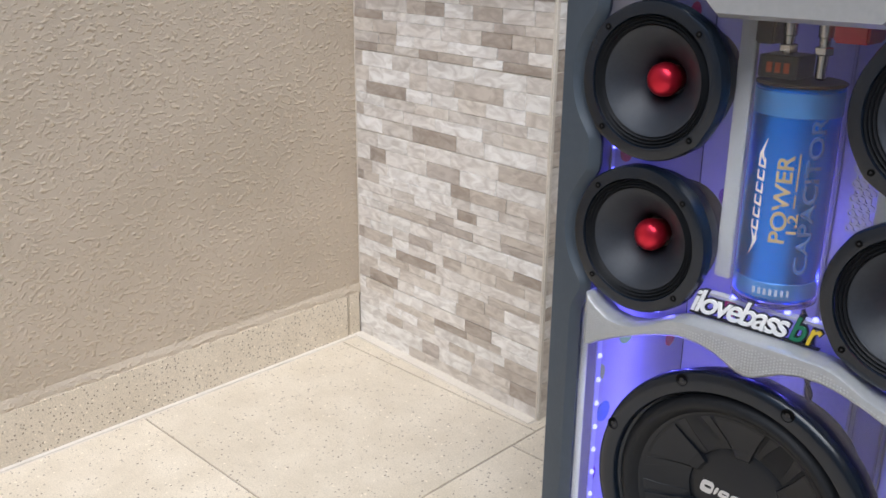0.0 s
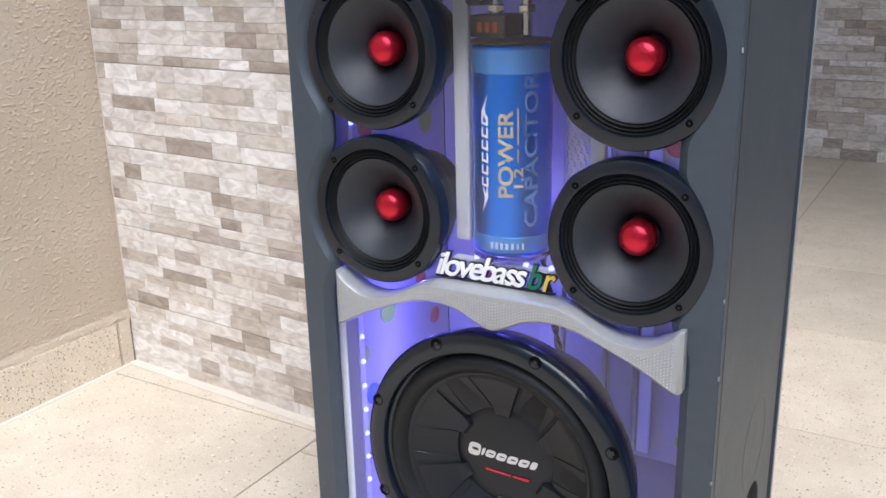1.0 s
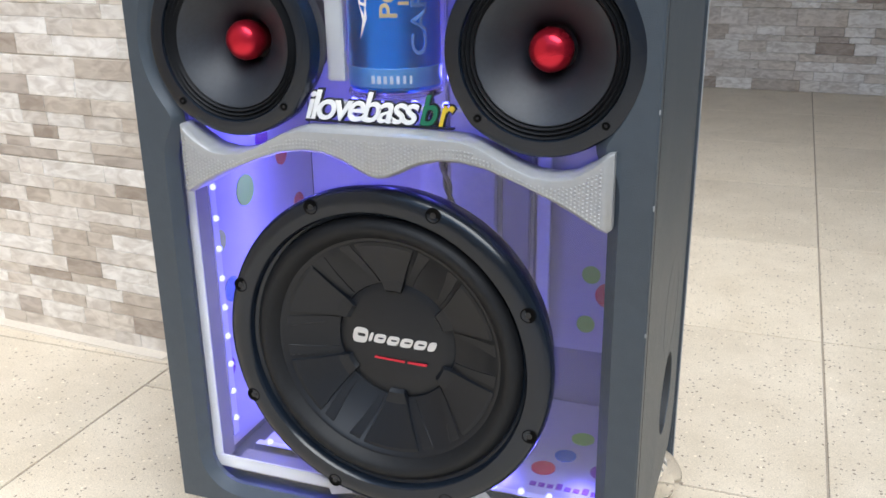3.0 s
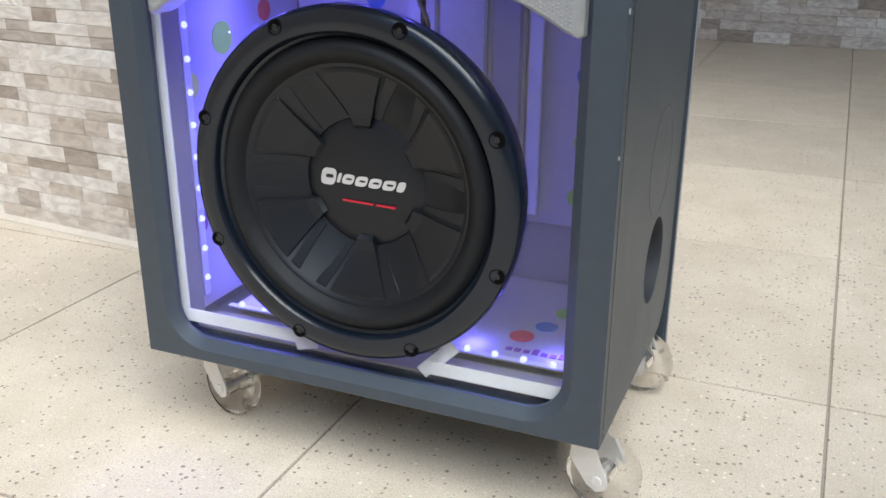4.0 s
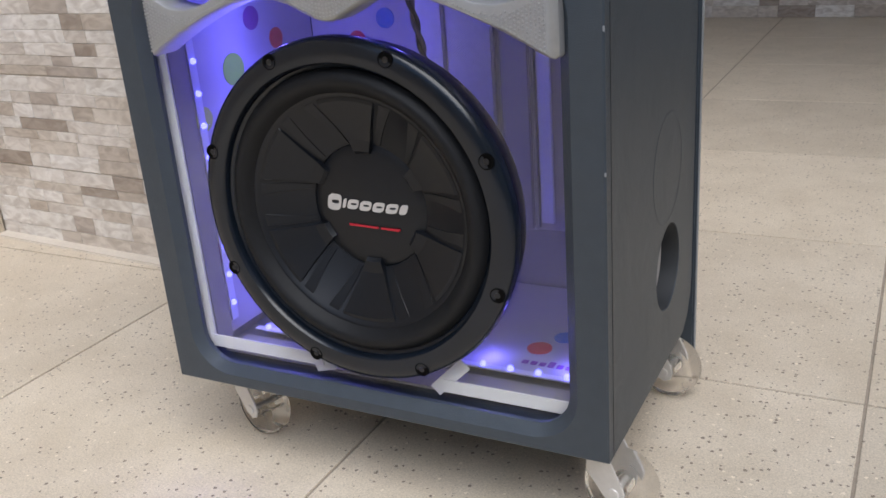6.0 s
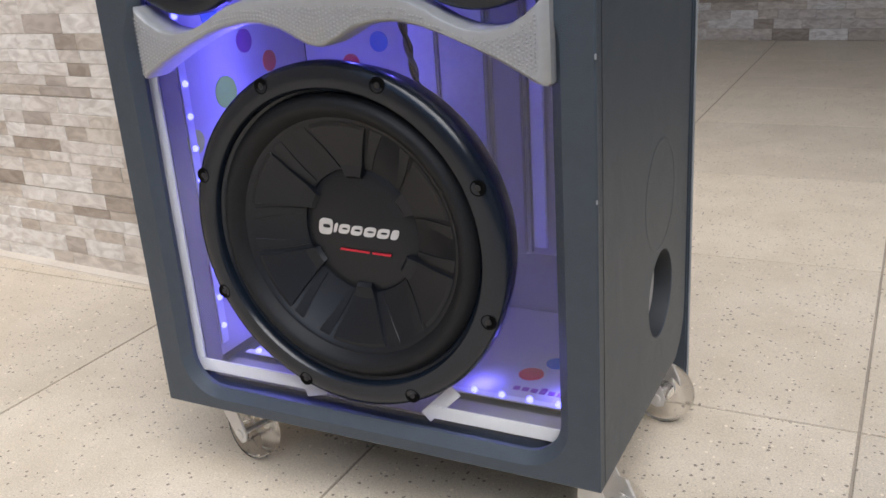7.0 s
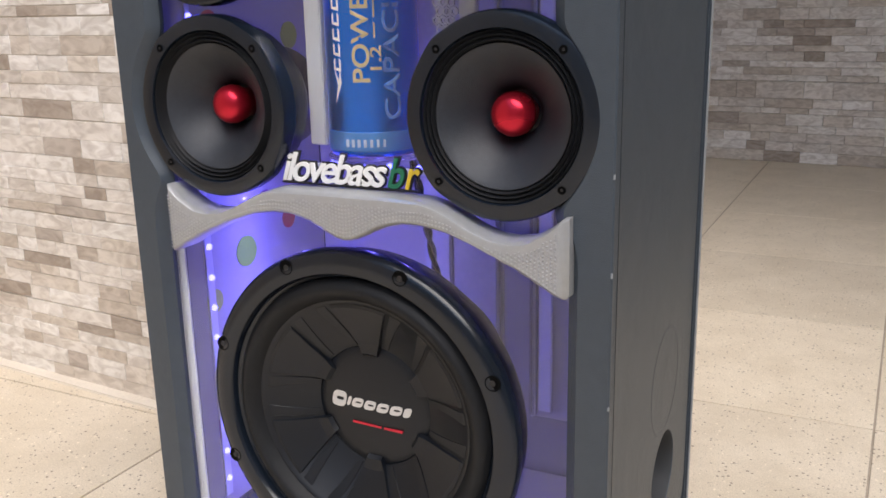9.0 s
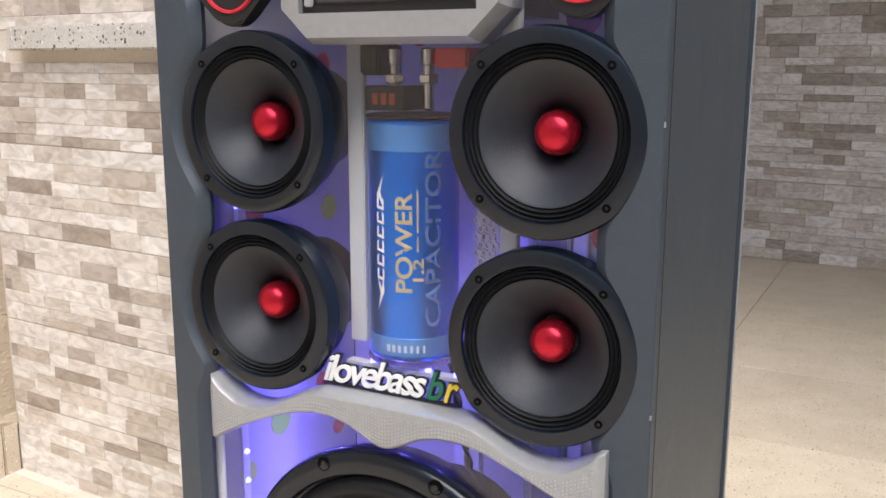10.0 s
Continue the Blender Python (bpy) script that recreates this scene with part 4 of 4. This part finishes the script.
for a, b in zip(lo, lo[1:]):
    for i in range(8):
        bm.faces.new((a[i], a[(i + 1) % 8], b[(i + 1) % 8], b[i]))
hv = [bm.verts.new((x, -0.008, z)) for x, z in hole]
hb = [bm.verts.new((x, 0.004, z)) for x, z in hole]
es = [e for e in bm.edges if all(abs(v.co.y + 0.008) < 1e-6 for v in e.verts)] + [bm.edges.new((hv[i], hv[(i + 1) % 4])) for i in range(4)]
bmesh.ops.triangle_fill(bm, use_beauty=True, use_dissolve=False, edges=es)
for i in range(4):
    bm.faces.new((hv[i], hv[(i + 1) % 4], hb[(i + 1) % 4], hb[i]))
part("bezel", bm, SILVER, stereo, "silver bezel with clipped corners")
part("screen", box(SX0 + 0.036, SX1 - 0.024, -0.0045, -0.0022, SZ0 + 0.030, SZ1 - 0.028, 0.001), SCREEN, stereo, "dark glossy screen")
for k in range(3):
    part("button", box(SX0 + 0.024, SX0 + 0.032, -0.005, -0.0022, SZ0 + 0.028 + 0.02 * k, SZ0 + 0.036 + 0.02 * k, 0.001), ALU, stereo)


def tweeter(cx, cz):
    y0 = PANE
    t = part("tweeter", prism([(cx + 0.037 * math.cos(a) * (1 + 0.06 * math.cos(4 * a)), cz + 0.037 * math.sin(a) * (1 + 0.06 * math.cos(4 * a))) for a in [2 * math.pi * i / 48 for i in range(48)]], y0 - 0.014, y0, 0.002), BLACK, tower, "black tweeter with a red ring", True)
    part("ring", lathe([(0.029, 0.0138), (0.0285, 0.0165), (0.0265, 0.0165), (0.026, 0.0138)], (cx, cz), y0, 48), REDRING, t, "glossy red ring", True)
    part("dome", lathe([(0.0255, 0.0143), (0.018, 0.010), (0.012, 0.013), (0, 0.0175)], (cx, cz), y0, 40), FLANGE, t, smooth=True)


tweeter(0.084, 0.809)
tweeter(0.382, 0.809)

# ---- casters ----
def caster(x, y, turn):
    """Clear wheel in a bright fork, its swivel at (x, y); turn: degrees of the trail direction from +x."""
    R, trail, zt = 0.0320, 0.018, Z0 - FLOOR
    m = pose(x, y, FLOOR, 0, 0, turn)
    def put(bm):
        bmesh.ops.transform(bm, matrix=m, verts=bm.verts)
        return bm
    c = part("caster", put(upright(0.012, (0, 0), zt - 0.0122, zt - 0.0005, 24)), BLACK, tower, "caster with clear wheel and bright steel fork", True)
    part("top_plate", put(box(-0.016, 0.016, -0.016, 0.016, zt - 0.003, zt - 0.0002, 0.0006)), BLACK, c)
    for s in (-1, 1):
        bm = prism([(-0.006, zt - 0.012), (0.011, zt - 0.012), (trail + 0.0085, R + 0.005), (trail + 0.0095, R), (trail + 0.0075, R - 0.007), (trail, R - 0.0105), (trail - 0.0085, R - 0.006), (-0.007, R + 0.016)], 0.0150, 0.0168)
        lay(bm, lambda a, b, d: Vector((a, b * s, d)))
        part("fork_plate", put(bm), ZINC, c, "bright steel fork plate")
    part("fork_top", put(box(-0.006, 0.011, -0.0168, 0.0168, zt - 0.0140, zt - 0.0122, 0.0005)), ZINC, c)
    wheel = part("wheel", put(lathe([(0.010, -0.011), (0.020, -0.0095), (0.025, -0.0115), (R - 0.003, -0.0115), (R - 0.0006, -0.008), (R, 0), (R - 0.0006, 0.008), (R - 0.003, 0.0115), (0.025, 0.0115), (0.020, 0.0095), (0.010, 0.011), (0.010, -0.011)], (trail, R), 0.0, 56)), CLEAR, c, "clear plastic wheel", True)
    part("hub", put(lathe([(0, -0.0125), (0.0085, -0.0125), (0.0085, 0.0125), (0, 0.0125)], (trail, R), 0, 28)), CLEAR, wheel, smooth=True)
    part("axle", put(lathe([(0, -0.0190), (0.0045, -0.0185), (0.0052, -0.0172), (0.0030, -0.0168), (0.0030, 0.0168), (0.0052, 0.0172), (0.0045, 0.0185), (0, 0.0190)], (trail, R), 0, 16)), ZINC, c, smooth=True)


caster(0.422, 0.049, -8)
caster(0.410, 0.266, -10)
caster(0.040, 0.056, -17)
caster(0.045, 0.262, 60)

# ---- pieces of the setting: pier stones and floor tiles ----
rg = random.Random(8)
SOLID = [p for p in courses(PIER_W - 0.002, -0.02, 0.93, 0.155, (0.016, 0.020, 0.024, 0.029), (0.05, 0.07, 0.09, 0.12), rg)]
for x, z, w, h in SOLID:
    if 0.752 - h < z < 0.78 and x + w > 0.112:
        continue
    if z < 0:
        h, z = h + z, 0.0
        if h < 0.006:
            continue
    s = new("stone", strip_mesh(w - 0.0002, round(h, 4) - 0.0002))
    s.parent = pier
    s.location = (x, 0.0115 - rg.uniform(0, 0.0014), z)
for x, z, w, h in courses(0.36, 0, 0.93, 0.1525, (0.024, 0.034), (0.09, 0.12), rg):
    s = new("stone", strip_mesh(w - 0.0002, round(h, 4) - 0.0002))
    s.parent = pier
    s.location, s.rotation_euler = (PIER_W - 0.0125 + rg.uniform(0, 0.002), 0.011 + x, z), (0, 0, radians(90))

TILE = 0.453
bm = box(0.0016, TILE - 0.0016, 0.0016, TILE - 0.0016, -0.004, 0.0, 0.0)
bmesh.ops.bevel(bm, geom=[e for e in bm.edges if all(v.co.z > -0.001 for v in e.verts)], offset=0.0005, segments=1, affect="EDGES")
tile_me = bpy.data.meshes.new("tile")
bm.to_mesh(tile_me)
bm.free()
tile_me.materials.append(TERRAZZO)
grid = pose(0.163, 0.302, FLOOR, 0, 0, 0)
for i in range(-2, 9):
    for j in range(-11, 8):
        t = new("tile", tile_me)
        t.parent = floor
        if i == -2:  # the column along the stucco wall is cut wider and laid out of step
            t.matrix_local = grid @ Matrix.Translation((-TILE * 2.16, j * TILE + 0.066, 0)) @ Matrix.Diagonal((1.16, 1, 1, 1))
        else:
            t.matrix_local = grid @ Matrix.Translation((i * TILE, j * TILE, 0))
